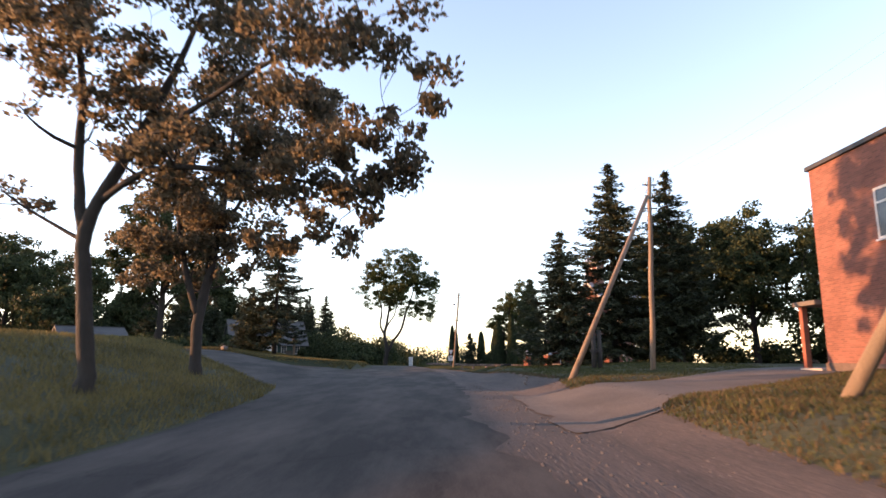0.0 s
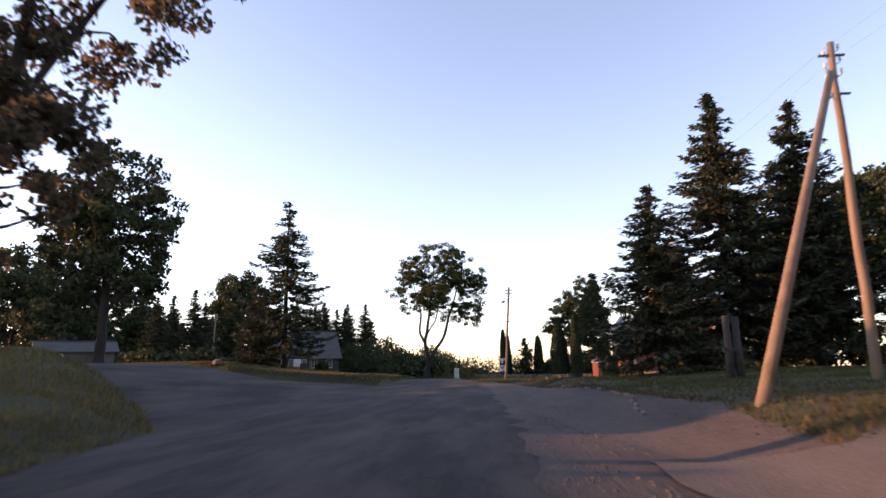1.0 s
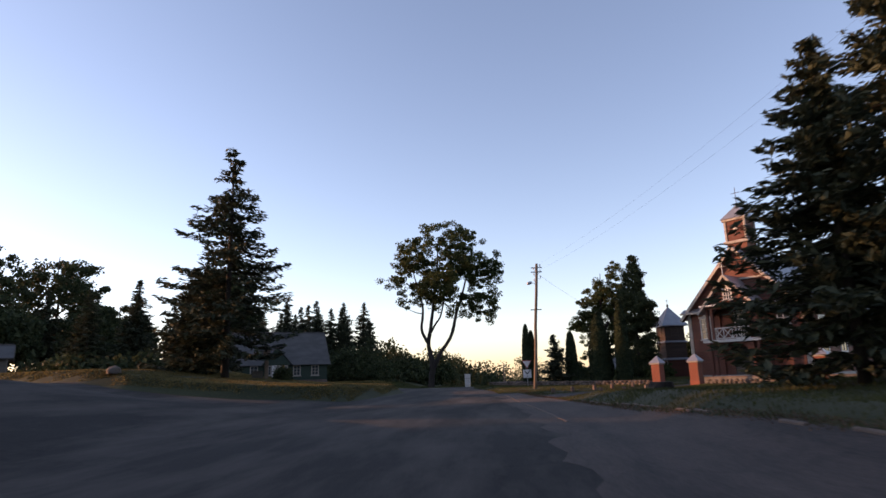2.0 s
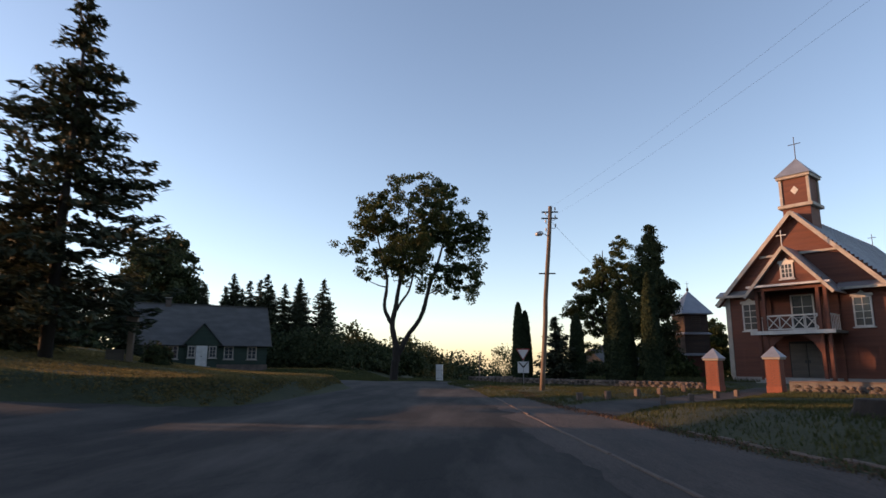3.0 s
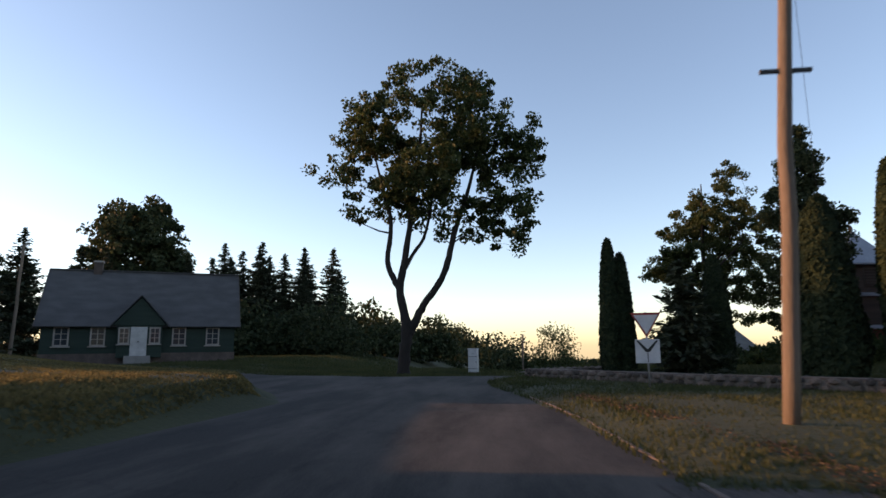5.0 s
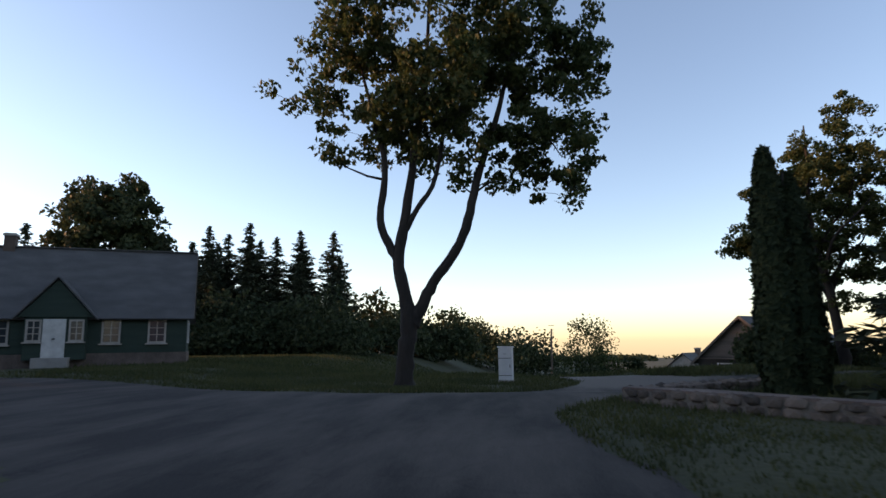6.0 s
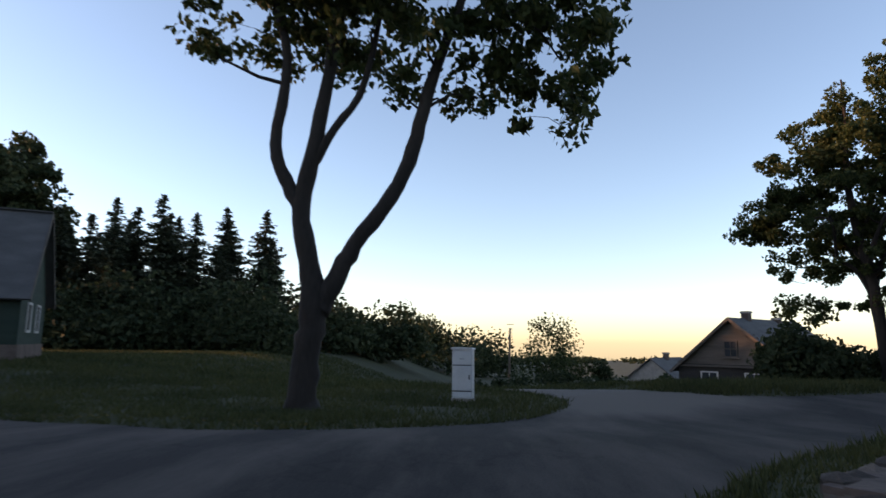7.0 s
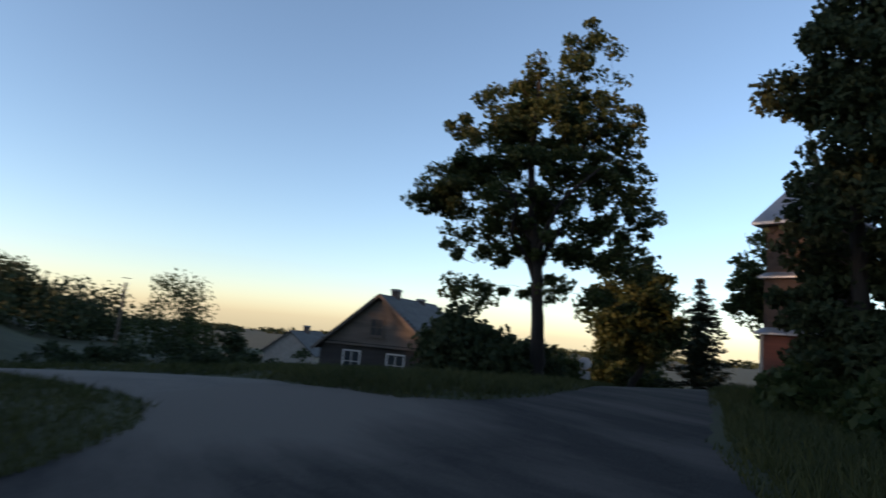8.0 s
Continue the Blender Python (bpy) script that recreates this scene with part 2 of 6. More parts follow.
# ---------------------------------------------------------------- mesh helpers
class Mesh:
    """Collects vertices and faces."""

    def __init__(self):
        self.v, self.f = [], []

    def add(self, verts, faces):
        n = len(self.v)
        self.v += [tuple(p) for p in verts]
        self.f += [tuple(n + i for i in f) for f in faces]
        return self

    def box(self, x0, x1, y0, y1, z0, z1, b=0.0):
        """A box, with chamfered edges when b is given."""
        if b <= 0:
            p = [(x, y, z) for z in (z0, z1) for y in (y0, y1) for x in (x0, x1)]
            return self.add(p, [(0, 2, 3, 1), (4, 5, 7, 6), (0, 1, 5, 4), (2, 6, 7, 3), (0, 4, 6, 2), (1, 3, 7, 5)])
        bm = bmesh.new()
        bmesh.ops.create_cube(bm, size=1.0)
        bmesh.ops.scale(bm, vec=(x1 - x0, y1 - y0, z1 - z0), verts=bm.verts)
        bmesh.ops.translate(bm, vec=((x0 + x1) / 2, (y0 + y1) / 2, (z0 + z1) / 2), verts=bm.verts)
        bmesh.ops.bevel(bm, geom=bm.edges[:], offset=b, segments=1, affect="EDGES")
        bm.verts.index_update()
        self.add([v.co[:] for v in bm.verts], [[v.index for v in f.verts] for f in bm.faces])
        bm.free()
        return self

    def tube(self, points, radii, sides=8, cap=True):
        pts = [Vector(p) for p in points]
        rings, side = [], None
        for i, p in enumerate(pts):
            d = (pts[min(i + 1, len(pts) - 1)] - pts[max(i - 1, 0)]).normalized()
            if side is None:
                side = d.cross(Vector((0.31, 0.95, 0.05))).normalized()
            side = (side - d * side.dot(d)).normalized()
            up = d.cross(side)
            rings.append([p + (side * math.cos(a) + up * math.sin(a)) * radii[i] for a in (2 * math.pi * k / sides for k in range(sides))])
        verts = [q for r in rings for q in r]
        faces = [(i * sides + k, i * sides + (k + 1) % sides, (i + 1) * sides + (k + 1) % sides, (i + 1) * sides + k) for i in range(len(pts) - 1) for k in range(sides)]
        if cap:
            faces += [tuple(range(sides))[::-1], tuple((len(pts) - 1) * sides + k for k in range(sides))]
        return self.add(verts, faces)

    def prism(self, outline, y0, y1):
        """An outline in x, z drawn out from y0 to y1."""
        n = len(outline)
        return self.add([(x, y0, z) for x, z in outline] + [(x, y1, z) for x, z in outline],
                        [tuple(range(n)), tuple(range(2 * n - 1, n - 1, -1))] + [(i, n + i, n + (i + 1) % n, (i + 1) % n) for i in range(n)])

    def slab(self, a, b, c, d, t):
        """A four-cornered sheet with thickness t downwards along its normal."""
        a, b, c, d = map(Vector, (a, b, c, d))
        n = (b - a).cross(d - a).normalized() * t
        return self.add([a, b, c, d, a - n, b - n, c - n, d - n], [(0, 1, 2, 3), (7, 6, 5, 4), (0, 4, 5, 1), (1, 5, 6, 2), (2, 6, 7, 3), (3, 7, 4, 0)])

    def bar(self, a, b, w, h):
        """A square bar from a to b."""
        a, b = Vector(a), Vector(b)
        d = (b - a).normalized()
        s = d.cross(Vector((0, 0, 1)) if abs(d.z) < 0.95 else Vector((0, 1, 0))).normalized()
        u = s.cross(d)
        p = [e + s * (w / 2 * i) + u * (h / 2 * j) for e in (a, b) for i, j in ((-1, -1), (1, -1), (1, 1), (-1, 1))]
        return self.add(p, [(0, 1, 2, 3), (7, 6, 5, 4), (0, 4, 5, 1), (1, 5, 6, 2), (2, 6, 7, 3), (3, 7, 4, 0)])

    def data(self, name, mat, smooth=False):
        me = bpy.data.meshes.new(name)
        me.from_pydata(self.v, [], self.f)
        me.materials.append(mat)
        if smooth:
            me.polygons.foreach_set("use_smooth", [True] * len(me.polygons))
        me.update()
        return me


def part(name, shape, mat, parent=None, label="", smooth=False):
    """One mesh object, under a thing or a part when a parent is given."""
    ob = new(name, shape.data(name, mat, smooth) if isinstance(shape, Mesh) else shape)
    if parent is not None:
        ob.parent = parent
    return tagged(ob, label)


def thing(name, label, category, at=(0, 0, 0), rz=0.0, group="", kind=""):
    ob = tagged(new(name), label, category, group, kind)
    ob.matrix_basis = pose(*at, 0, 0, rz)
    return ob


# ---------------------------------------------------------------- the lie of the land
def sm(a):
    a = np.clip(a, 0, 1)
    return a * a * (3 - 2 * a)


ROAD = [(3.4, -40), (2.6, 0), (2.1, 12), (2.2, 22), (1.6, 35), (0.9, 48), (0.2, 56), (-0.5, 66), (-1.0, 72), (-1.8, 77), (-2.7, 81), (-2.9, 83.8),
        (-2.2, 85.6), (-0.8, 87.3), (0.9, 88.9), (3.2, 90.9), (6.9, 94.4), (11, 97.3), (19, 103.1), (27, 108.3), (47, 120), (45, 125), (22, 110.8), (16, 106.2), (11, 102.2), (7.4, 99.9), (5.2, 99.3), (3.9, 100.0), (3.2, 101.8), (1.2, 103),
        (-0.9, 101.2), (-1.3, 99.4), (-1.6, 97.6), (-2.4, 95.8), (-3.5, 94.2), (-5.0, 92.6), (-6.6, 91.4), (-8.5, 90.9), (-11.5, 91.1), (-17, 92.3), (-26, 94.0), (-48, 98), (-80, 104),
        (-80, 96), (-46, 90.5), (-24, 85), (-15, 81.3), (-11, 79.4), (-9.1, 77.8), (-8.0, 75.3), (-8.2, 69), (-8.8, 62), (-10.0, 58.5), (-13, 56.5), (-19, 56.6),
        (-32, 60), (-60, 68), (-80, 73), (-80, 63), (-60, 58), (-34, 49), (-22, 42), (-14, 34.5), (-9.2, 29.5), (-7.2, 26.5), (-6.2, 21), (-5.6, 14), (-5.4, 6), (-5.4, -40)]
SIDE_ROAD = [(3.2, 101.4), (0.8, 100.4), (-0.3, 99.4), (-1.2, 99.2), (-1.7, 101.0), (-3.2, 102.8), (-5.5, 105.6), (-7.4, 108.2), (-5.2, 112.0), (-2.2, 109.0), (0.5, 106.4), (2.2, 104.0)]
DRIVE = [(2.1, 12), (2.2, 22), (4.2, 21.0), (7.5, 23.0), (12, 27.5), (17, 33), (22, 38), (26, 35), (20, 28), (14.5, 22.8), (9, 18.3), (6, 15.6), (4.2, 13.2)]
SHOULDER = [(4.2, 13.2), (3.6, 2), (1.6, 2), (0.7, 9), (0.5, 16), (0.8, 24), (0.6, 35), (0.2, 48), (-0.4, 56), (-1.0, 64), (-0.9, 67), (0.7, 66.8), (1.3, 62), (2.3, 57), (3.0, 52), (3.6, 46), (4.4, 40), (4.6, 33), (4.9, 27), (4.2, 21.0)]
PATH = [(0.5, 61.5), (1.4, 56.6), (3.3, 60.2), (5.2, 62.4), (8.8, 66.6), (12.4, 71.6), (16.5, 78), (15.2, 79.4), (10.7, 72.9), (6.2, 68.0), (3.0, 65.2)]


def edge_distance(px, py, poly):
    """Signed distance to an outline: negative inside."""
    px, py = np.asarray(px, float), np.asarray(py, float)
    best, inside = np.full(px.shape, 1e9), np.zeros(px.shape, bool)
    for (ax, ay), (bx, by) in zip(poly, poly[1:] + poly[:1]):
        ex, ey = bx - ax, by - ay
        t = np.clip(((px - ax) * ex + (py - ay) * ey) / (ex * ex + ey * ey), 0, 1)
        best = np.minimum(best, np.hypot(px - ax - t * ex, py - ay - t * ey))
        cross = (ay > py) != (by > py)
        xi = ax + (py - ay) / (ey if ey else 1e-9) * ex
        inside ^= cross & (px < xi)
    return np.where(inside, -best, best)


def land(x, y):
    """The smooth height of the land, roads included."""
    x, y = np.asarray(x, float), np.asarray(y, float)
    island = 1.75 * sm((-x - 6.6) / 10.5) * sm((y + 10) / 25)
    out = np.clip(-x - 9.5, 0, 12)
    lawn = (0.22 * sm((-x - 8.8) / 1.6) + 0.05 * out + 0.0045 * out * out) * (1 - 0.8 * sm((y - 64 - 0.8 * np.clip(-x - 12, 0, 9)) / 16))
    left = island + (lawn - island) * sm((y - 44) / 10)
    right = (0.5 * sm((x - 2.6) / 2.6) + 0.35 * sm((x - 6) / 9)) * (1 - sm((y - 46) / 20)) * sm((y + 30) / 30)
    drop = -3.2 * sm((y - 102.5) / 29) * sm((x + 20) / 16)
    far = -0.026 * np.clip(y - 128, 0, 3000) * sm((x + 60) / 70)
    dip = -0.42 * sm((y - 87.5) / 8) * sm((x + 20) / 8) * (1 - 0.6 * sm(x / 6))
    slope = -0.2 * sm((x - 3) / 9) * sm((y - 100) / 9)
    return left + right + drop + far + dip + slope


def verge(x, y):
    """How far the grass stands above the land, by the distance from the paving."""
    x, y = np.asarray(x, float), np.asarray(y, float)
    d = np.minimum(edge_distance(x, y, ROAD), edge_distance(x, y, SIDE_ROAD))
    e = np.minimum.reduce([edge_distance(x, y, p) for p in (DRIVE, SHOULDER, PATH)])
    high = np.where((x < -4) & (y < 84), np.where(y > 50, 0.62, 0.42), 0.12)
    bank = np.where((x < -4) & (y < 84), np.where(y > 50, 0.9, 1.3), 0.8)
    up = high * sm((d - 0.05) / bank)
    m = np.minimum(d, e)
    lip = -0.035 + 0.055 * sm((m + 0.4) / 0.45)
    return np.where(m < 0.05, lip, np.maximum(lip, np.where(e < 1.0, np.minimum(up, 0.10 * sm(e)), up)))


def ground_z(x, y):
    return float(land(x, y) + verge(x, y))


def axis(lo, hi, step, far, growth=1.22):
    a = list(np.arange(lo, hi + step / 2, step))
    s, end, before = step, a[-1], a[0]
    while end < far:
        s *= growth
        end += s
        a.append(end)
    s = step
    while before > -far:
        s *= growth
        before -= s
        a.insert(0, before)
    return np.array(a)


def build_ground():
    xs, ys = axis(-56, 28, 0.5, 2500), axis(-4, 112, 0.5, 2500)
    gx, gy = np.meshgrid(xs, ys)
    z = land(gx, gy) + verge(gx, gy)
    near = np.exp(-((np.hypot(gx, gy - 60) / 120) ** 2))
    bumps = np.array([noise.noise((x * 0.35, y * 0.35, 0)) * 0.05 + noise.noise((x * 1.3, y * 1.3, 5)) * 0.025 for x, y in zip(gx.ravel(), gy.ravel())]).reshape(gx.shape)
    z += np.where(verge(gx, gy) > 0.03, bumps * near, 0)
    n, m = len(xs), len(ys)
    verts = np.stack([gx.ravel(), gy.ravel(), z.ravel()], 1)
    i = (np.arange(m - 1)[:, None] * n + np.arange(n - 1)[None, :]).ravel()
    faces = np.stack([i, i + 1, i + n + 1, i + n], 1)
    me = bpy.data.meshes.new("ground")
    me.from_pydata(verts.tolist(), [], faces.tolist())
    me.materials.append(GRASS)
    me.polygons.foreach_set("use_smooth", [True] * len(me.polygons))
    return tagged(new("ground", me), "mown grassy ground with dry patches, rising to the lawns", "ground", kind="structure")


def drape(name, poly, mat, lift, label, category, step=0.8, ragged=0.0):
    """A sheet with the given outline laid on the land."""
    from mathutils import geometry
    edge = []
    for (ax, ay), (bx, by) in zip(poly, poly[1:] + poly[:1]):
        k = max(1, int(math.hypot(bx - ax, by - ay) / 0.5)) if max(abs(ax), abs(bx)) < 50 else 4
        for j in range(k):
            x, y = ax + (bx - ax) * j / k, ay + (by - ay) * j / k
            if ragged:
                x += noise.noise((x * 0.9, y * 0.9, 3)) * ragged
                y += noise.noise((x * 0.9, y * 0.9, 9)) * ragged
            edge.append((x, y))
    xs, ys = [p[0] for p in poly], [p[1] for p in poly]
    gx, gy = np.meshgrid(np.arange(min(xs), max(xs), step), np.arange(min(ys), max(ys), step))
    gx, gy = gx.ravel(), gy.ravel()
    keep = edge_distance(gx, gy, edge) < -0.3
    pts = [Vector(p) for p in edge] + [Vector(p) for p in zip(gx[keep], gy[keep])]
    k = len(edge)
    out = geometry.delaunay_2d_cdt(pts, [(i, (i + 1) % k) for i in range(k)], [list(range(k))], 1, 1e-4)
    v = np.array([p[:] for p in out[0]])
    z = land(v[:, 0], v[:, 1]) + lift
    me = bpy.data.meshes.new(name)
    me.from_pydata(np.c_[v, z].tolist(), [], [list(f) for f in out[2]])
    me.materials.append(mat)
    me.polygons.foreach_set("use_smooth", [True] * len(me.polygons))
    return tagged(new(name, me), label, category, kind="structure")


build_ground()
drape("road", ROAD, ASPHALT, 0.0, "worn grey asphalt village road with a junction", "road")
drape("side_road", SIDE_ROAD, GRAVEL, -0.012, "pale gravel side road curving away downhill", "road", ragged=0.25)
drape("driveway", DRIVE, DIRT, 0.03, "dusty broken asphalt driveway", "driveway", ragged=0.3)
drape("shoulder", SHOULDER, DUST, 0.005, "dusty worn shoulder beside the road", "shoulder", ragged=0.5)
drape("footpath", PATH, ASPHALT, -0.01, "dark asphalt footpath leading to the church gate", "footpath")


# ---------------------------------------------------------------- trees
def rand_unit(rng, n):
    v = rng.normal(size=(n, 3))
    return v / np.linalg.norm(v, axis=1)[:, None]


def leaf_mesh(name, centres, sizes, rng, mat, flat=0.5, long=1.25, normals=None, along=None):
    """Small folded leaves, four corners each, joined into one mesh."""
    n = len(centres)
    nrm = rand_unit(rng, n) if normals is None else normals
    nrm[:, 2] = nrm[:, 2] * (1 - flat) + flat * np.abs(nrm[:, 2]) + flat * 0.4
    nrm /= np.linalg.norm(nrm, axis=1)[:, None]
    a = np.cross(nrm, rand_unit(rng, n)) if along is None else along - nrm * np.sum(along * nrm, 1)[:, None]
    a /= np.linalg.norm(a, axis=1)[:, None] + 1e-9
    b = np.cross(nrm, a)
    s = np.asarray(sizes)[:, None] * 0.5
    c = np.asarray(centres)
    v = np.stack([c - a * s * long, c + b * s * 0.75 + nrm * s * 0.2, c + a * s * long, c - b * s * 0.75 + nrm * s * 0.2], 1).reshape(-1, 3)
    i = np.arange(n)[:, None] * 4
    f = np.concatenate([i + [0, 1, 2], i + [0, 2, 3]], 1).reshape(-1, 3)
    me = bpy.data.meshes.new(name)
    me.from_pydata(v.tolist(), [], f.tolist())
    me.materials.append(mat)
    return me


def bend(a, b, rng, sag=0.12, k=5):
    """A crooked line from a to b."""
    a, b = np.array(a, float), np.array(b, float)
    t = np.linspace(0, 1, k)[:, None]
    d = np.linalg.norm(b - a)
    off = rng.normal(size=3) * d * sag
    off[2] += d * 0.08
    wig = rng.normal(size=(k, 3)) * d * 0.025
    wig[0] = wig[-1] = 0
    return a + (b - a) * t + np.sin(t * math.pi) * off + wig


def broadleaf(name, label, at, stems, crown, seed, clumps=90, leaves=110, leaf=0.30, mat=None, clump_r=1.0, squash=0.7, gap=0.05, hollow=0.45, sides=9, holes=0.22, even=1.0):
    """A broad-leaved tree. stems: lines of (x, y, z, radius) from the foot; crown: ellipsoids of (x, y, z, rx, ry, rz). Coordinates are from the foot."""
    rng = np.random.default_rng(seed)
    wood = Mesh()
    nodes = []
    for line in stems:
        pts = np.array([p[:3] for p in line], float)
        rad = [p[3] for p in line]
        fine, fr = [], []
        for i in range(len(pts) - 1):
            for t in np.linspace(0, 1, 4, endpoint=False):
                p0, p1, p2, p3 = pts[max(i - 1, 0)], pts[i], pts[i + 1], pts[min(i + 2, len(pts) - 1)]
                q = 0.5 * (2 * p1 + (p2 - p0) * t + (2 * p0 - 5 * p1 + 4 * p2 - p3) * t * t + (3 * p1 - p0 - 3 * p2 + p3) * t**3)
                fine.append(q + rng.normal(size=3) * rad[i] * 0.07), fr.append((rad[i] * (1 - t) + rad[i + 1] * t) * rng.uniform(0.94, 1.07))
        fine.append(pts[-1]), fr.append(rad[-1])
        wood.tube(fine, fr, sides)
        nodes += [(q, r) for q, r in zip(fine, fr)]
    npos, nrad = np.array([q for q, _ in nodes]), np.array([r for _, r in nodes])
    vol = np.array([c[3] * c[4] * c[5] for c in crown]) ** even
    cents = []
    off = rng.uniform(0, 50, 3)
    while len(cents) < clumps:
        c = crown[rng.choice(len(crown), p=vol / vol.sum())]
        u = rand_unit(rng, 1)[0] * rng.uniform(hollow, 1.0) ** 0.6
        p = np.array(c[:3]) + u * c[3:6]
        if c[5] > 1.2 and noise.noise(Vector(p * 0.35 + off)) < -holes:
            continue
        cents.append(p)
    cents = np.array(cents)
    order = np.argsort(np.linalg.norm(cents - npos.mean(0), axis=1))
    low = npos[:, 2] > npos[:, 2].max() * 0.28
    for k in order:
        d = np.linalg.norm(npos - cents[k], axis=1) + np.clip(npos[:, 2] - cents[k][2] + 0.3, 0, None) * 1.5 + (~low[: len(npos)]) * 6
        j = int(np.argmin(d))
        r0 = min(nrad[j] * 0.55, 0.035 + 0.012 * np.linalg.norm(npos[j] - cents[k]))
        line = bend(npos[j], cents[k], rng)
        rr = np.linspace(r0, 0.012, len(line))
        wood.tube(line, rr, 4, cap=False)
        npos, nrad = np.vstack([npos, line[1:-1]]), np.r_[nrad, rr[1:-1]]
        low = np.r_[low, np.ones(len(line) - 2, bool)]
    pos, size = [], []
    for c in cents:
        r = clump_r * rng.uniform(0.6, 1.3)
        n = int(leaves * rng.uniform(0.6, 1.3))
        u = rand_unit(rng, n) * (rng.uniform(0.05, 1, n) ** 0.5)[:, None]
        pos.append(c + u * [r, r, r * squash]), size.append(rng.uniform(0.6, 1.25, n) * leaf)
    t = thing(name, label, "tree", at, 0)
    part("trunk", wood, BARK, t, smooth=True)
    part("crown", leaf_mesh("crown", np.concatenate(pos), np.concatenate(size), rng, mat or LEAF), None, t)
    return t


def spruce(name, label, at, height, radius, seed, mat=None, whorls=26, per=11, start=0.06, droop=0.22, density=1.0, pointed=1.0, rows=2):
    """A conifer: a straight trunk and whorls of drooping boughs made of many flat sprays."""
    rng = np.random.default_rng(seed)
    wood = Mesh()
    wood.tube([(0, 0, -0.2), (0, 0, height * 0.3), (0.03 * height * 0.1, 0, height * 0.7), (0, 0, height)], [0.017 * height, 0.013 * height, 0.007 * height, 0.01], 8)
    P, S, N, A = [], [], [], []
    for w in range(whorls):
        f = w / (whorls - 1)
        z = height * (start + (0.985 - start) * f ** 0.9)
        reach = radius * (1 - (z / height - start) / (1 - start)) ** (0.85 * pointed) * (0.78 if z < height * (start + 0.06) else 1.0)
        for k in range(per if f < 0.8 else max(5, per - 4)):
            a = rng.uniform(0, 2 * math.pi)
            L = reach * rng.uniform(0.55, 1.2) + 0.12
            zz = z + rng.normal() * height * 0.008
            n = max(3, int(L / 0.16 * density))
            t = np.linspace(0.12, 1, n)
            tip = 0.10 * L * t**3
            line = np.stack([np.cos(a) * L * t, np.sin(a) * L * t, zz - droop * L * np.sin(t * 2.0) + tip], 1)
            if L > 0.8:
                wood.tube(line[:: max(1, n // 4)], np.linspace(0.028, 0.008, len(line[:: max(1, n // 4)])), 3, cap=False)
            side = np.array([-np.sin(a), np.cos(a), 0])
            ahead = np.array([np.cos(a), np.sin(a), -0.1])
            for sgn in np.linspace(-1, 1, 2 * rows + 1):
                q = line + side * sgn * (0.10 + 0.16 * L * (1 - t) * t * 2)[:, None] + rng.normal(size=(n, 3)) * 0.06
                q[:, 2] -= rng.uniform(0, 0.20, n) * (0.4 + 0.6 * t)
                P.append(q), S.append(rng.uniform(0.20, 0.36, n) * (0.8 + 0.03 * L) * (1.3 if rows == 1 else 0.85))
                A.append(ahead + side * sgn * 0.8 + rng.normal(size=(n, 3)) * 0.25)
                v = rng.normal(size=(n, 3)) * 0.38 + [0, 0, 0.75]
                N.append(v / np.linalg.norm(v, axis=1)[:, None])
    t = thing(name, label, "tree", at, 0)
    part("trunk", wood, BARK, t, smooth=True)
    part("crown", leaf_mesh("crown", np.concatenate(P), np.concatenate(S), rng, mat or NEEDLE, flat=0.3, long=2.0 if rows > 1 else 1.8, normals=np.concatenate(N), along=np.concatenate(A)), None, t)
    return t


def column_shrub(name, label, at, height, radius, seed, tops=1):
    """A clipped columnar thuja: dense upright sprays over a dark core."""
    rng = np.random.default_rng(seed)
    wood, core = Mesh(), Mesh()
    wood.tube([(0, 0, -0.1), (0, 0, height * 0.9)], [0.09, 0.02], 6)
    P, S, N = [], [], []
    for k in range(tops):
        ox, oy = (0, 0) if tops == 1 else (rng.uniform(-0.3, 0.3) * radius + (k - (tops - 1) / 2) * radius * 0.9, rng.uniform(-0.3, 0.3) * radius)
        h = height * (1 if k == 0 else rng.uniform(0.86, 0.95))
        n = int(2300 * h * radius)
        f = rng.uniform(0.01, 1, n)
        prof = radius * np.clip(1.18 * (1 - f) ** 0.42, 0, 1) * (0.84 + 0.16 * np.minimum(f / 0.15, 1)) * (0.75 if tops > 1 else 1)
        a = rng.uniform(0, 2 * math.pi, n)
        lump = np.array([1 + 0.16 * noise.noise((math.cos(q) * 1.5 + seed, math.sin(q) * 1.5, g * h * 0.7)) for q, g in zip(a, f)])
        r = prof * lump * rng.uniform(0.82, 1.03, n)
        P.append(np.stack([ox + r * np.cos(a), oy + r * np.sin(a), f * h], 1))
        S.append(rng.uniform(0.09, 0.2, n))
        v = np.stack([np.cos(a), np.sin(a), np.full(n, 0.15)], 1) + rng.normal(size=(n, 3)) * 0.35
        N.append(v / np.linalg.norm(v, axis=1)[:, None])
        fs = np.linspace(0, 0.97, 10)
        core.tube([(ox, oy, g * h) for g in fs], [max(0.02, 0.8 * (0.75 if tops > 1 else 1) * radius * min(1, 1.18 * (1 - g) ** 0.42)) for g in fs], 10)
    t = thing(name, label, "tree", at, 0)
    part("trunk", wood, BARK, t, smooth=True)
    part("inner_foliage", core, THUJA, t, smooth=True)
    part("crown", leaf_mesh("crown", np.concatenate(P), np.concatenate(S), rng, THUJA, flat=0.0, long=1.6, normals=np.concatenate(N)), None, t)
    return t


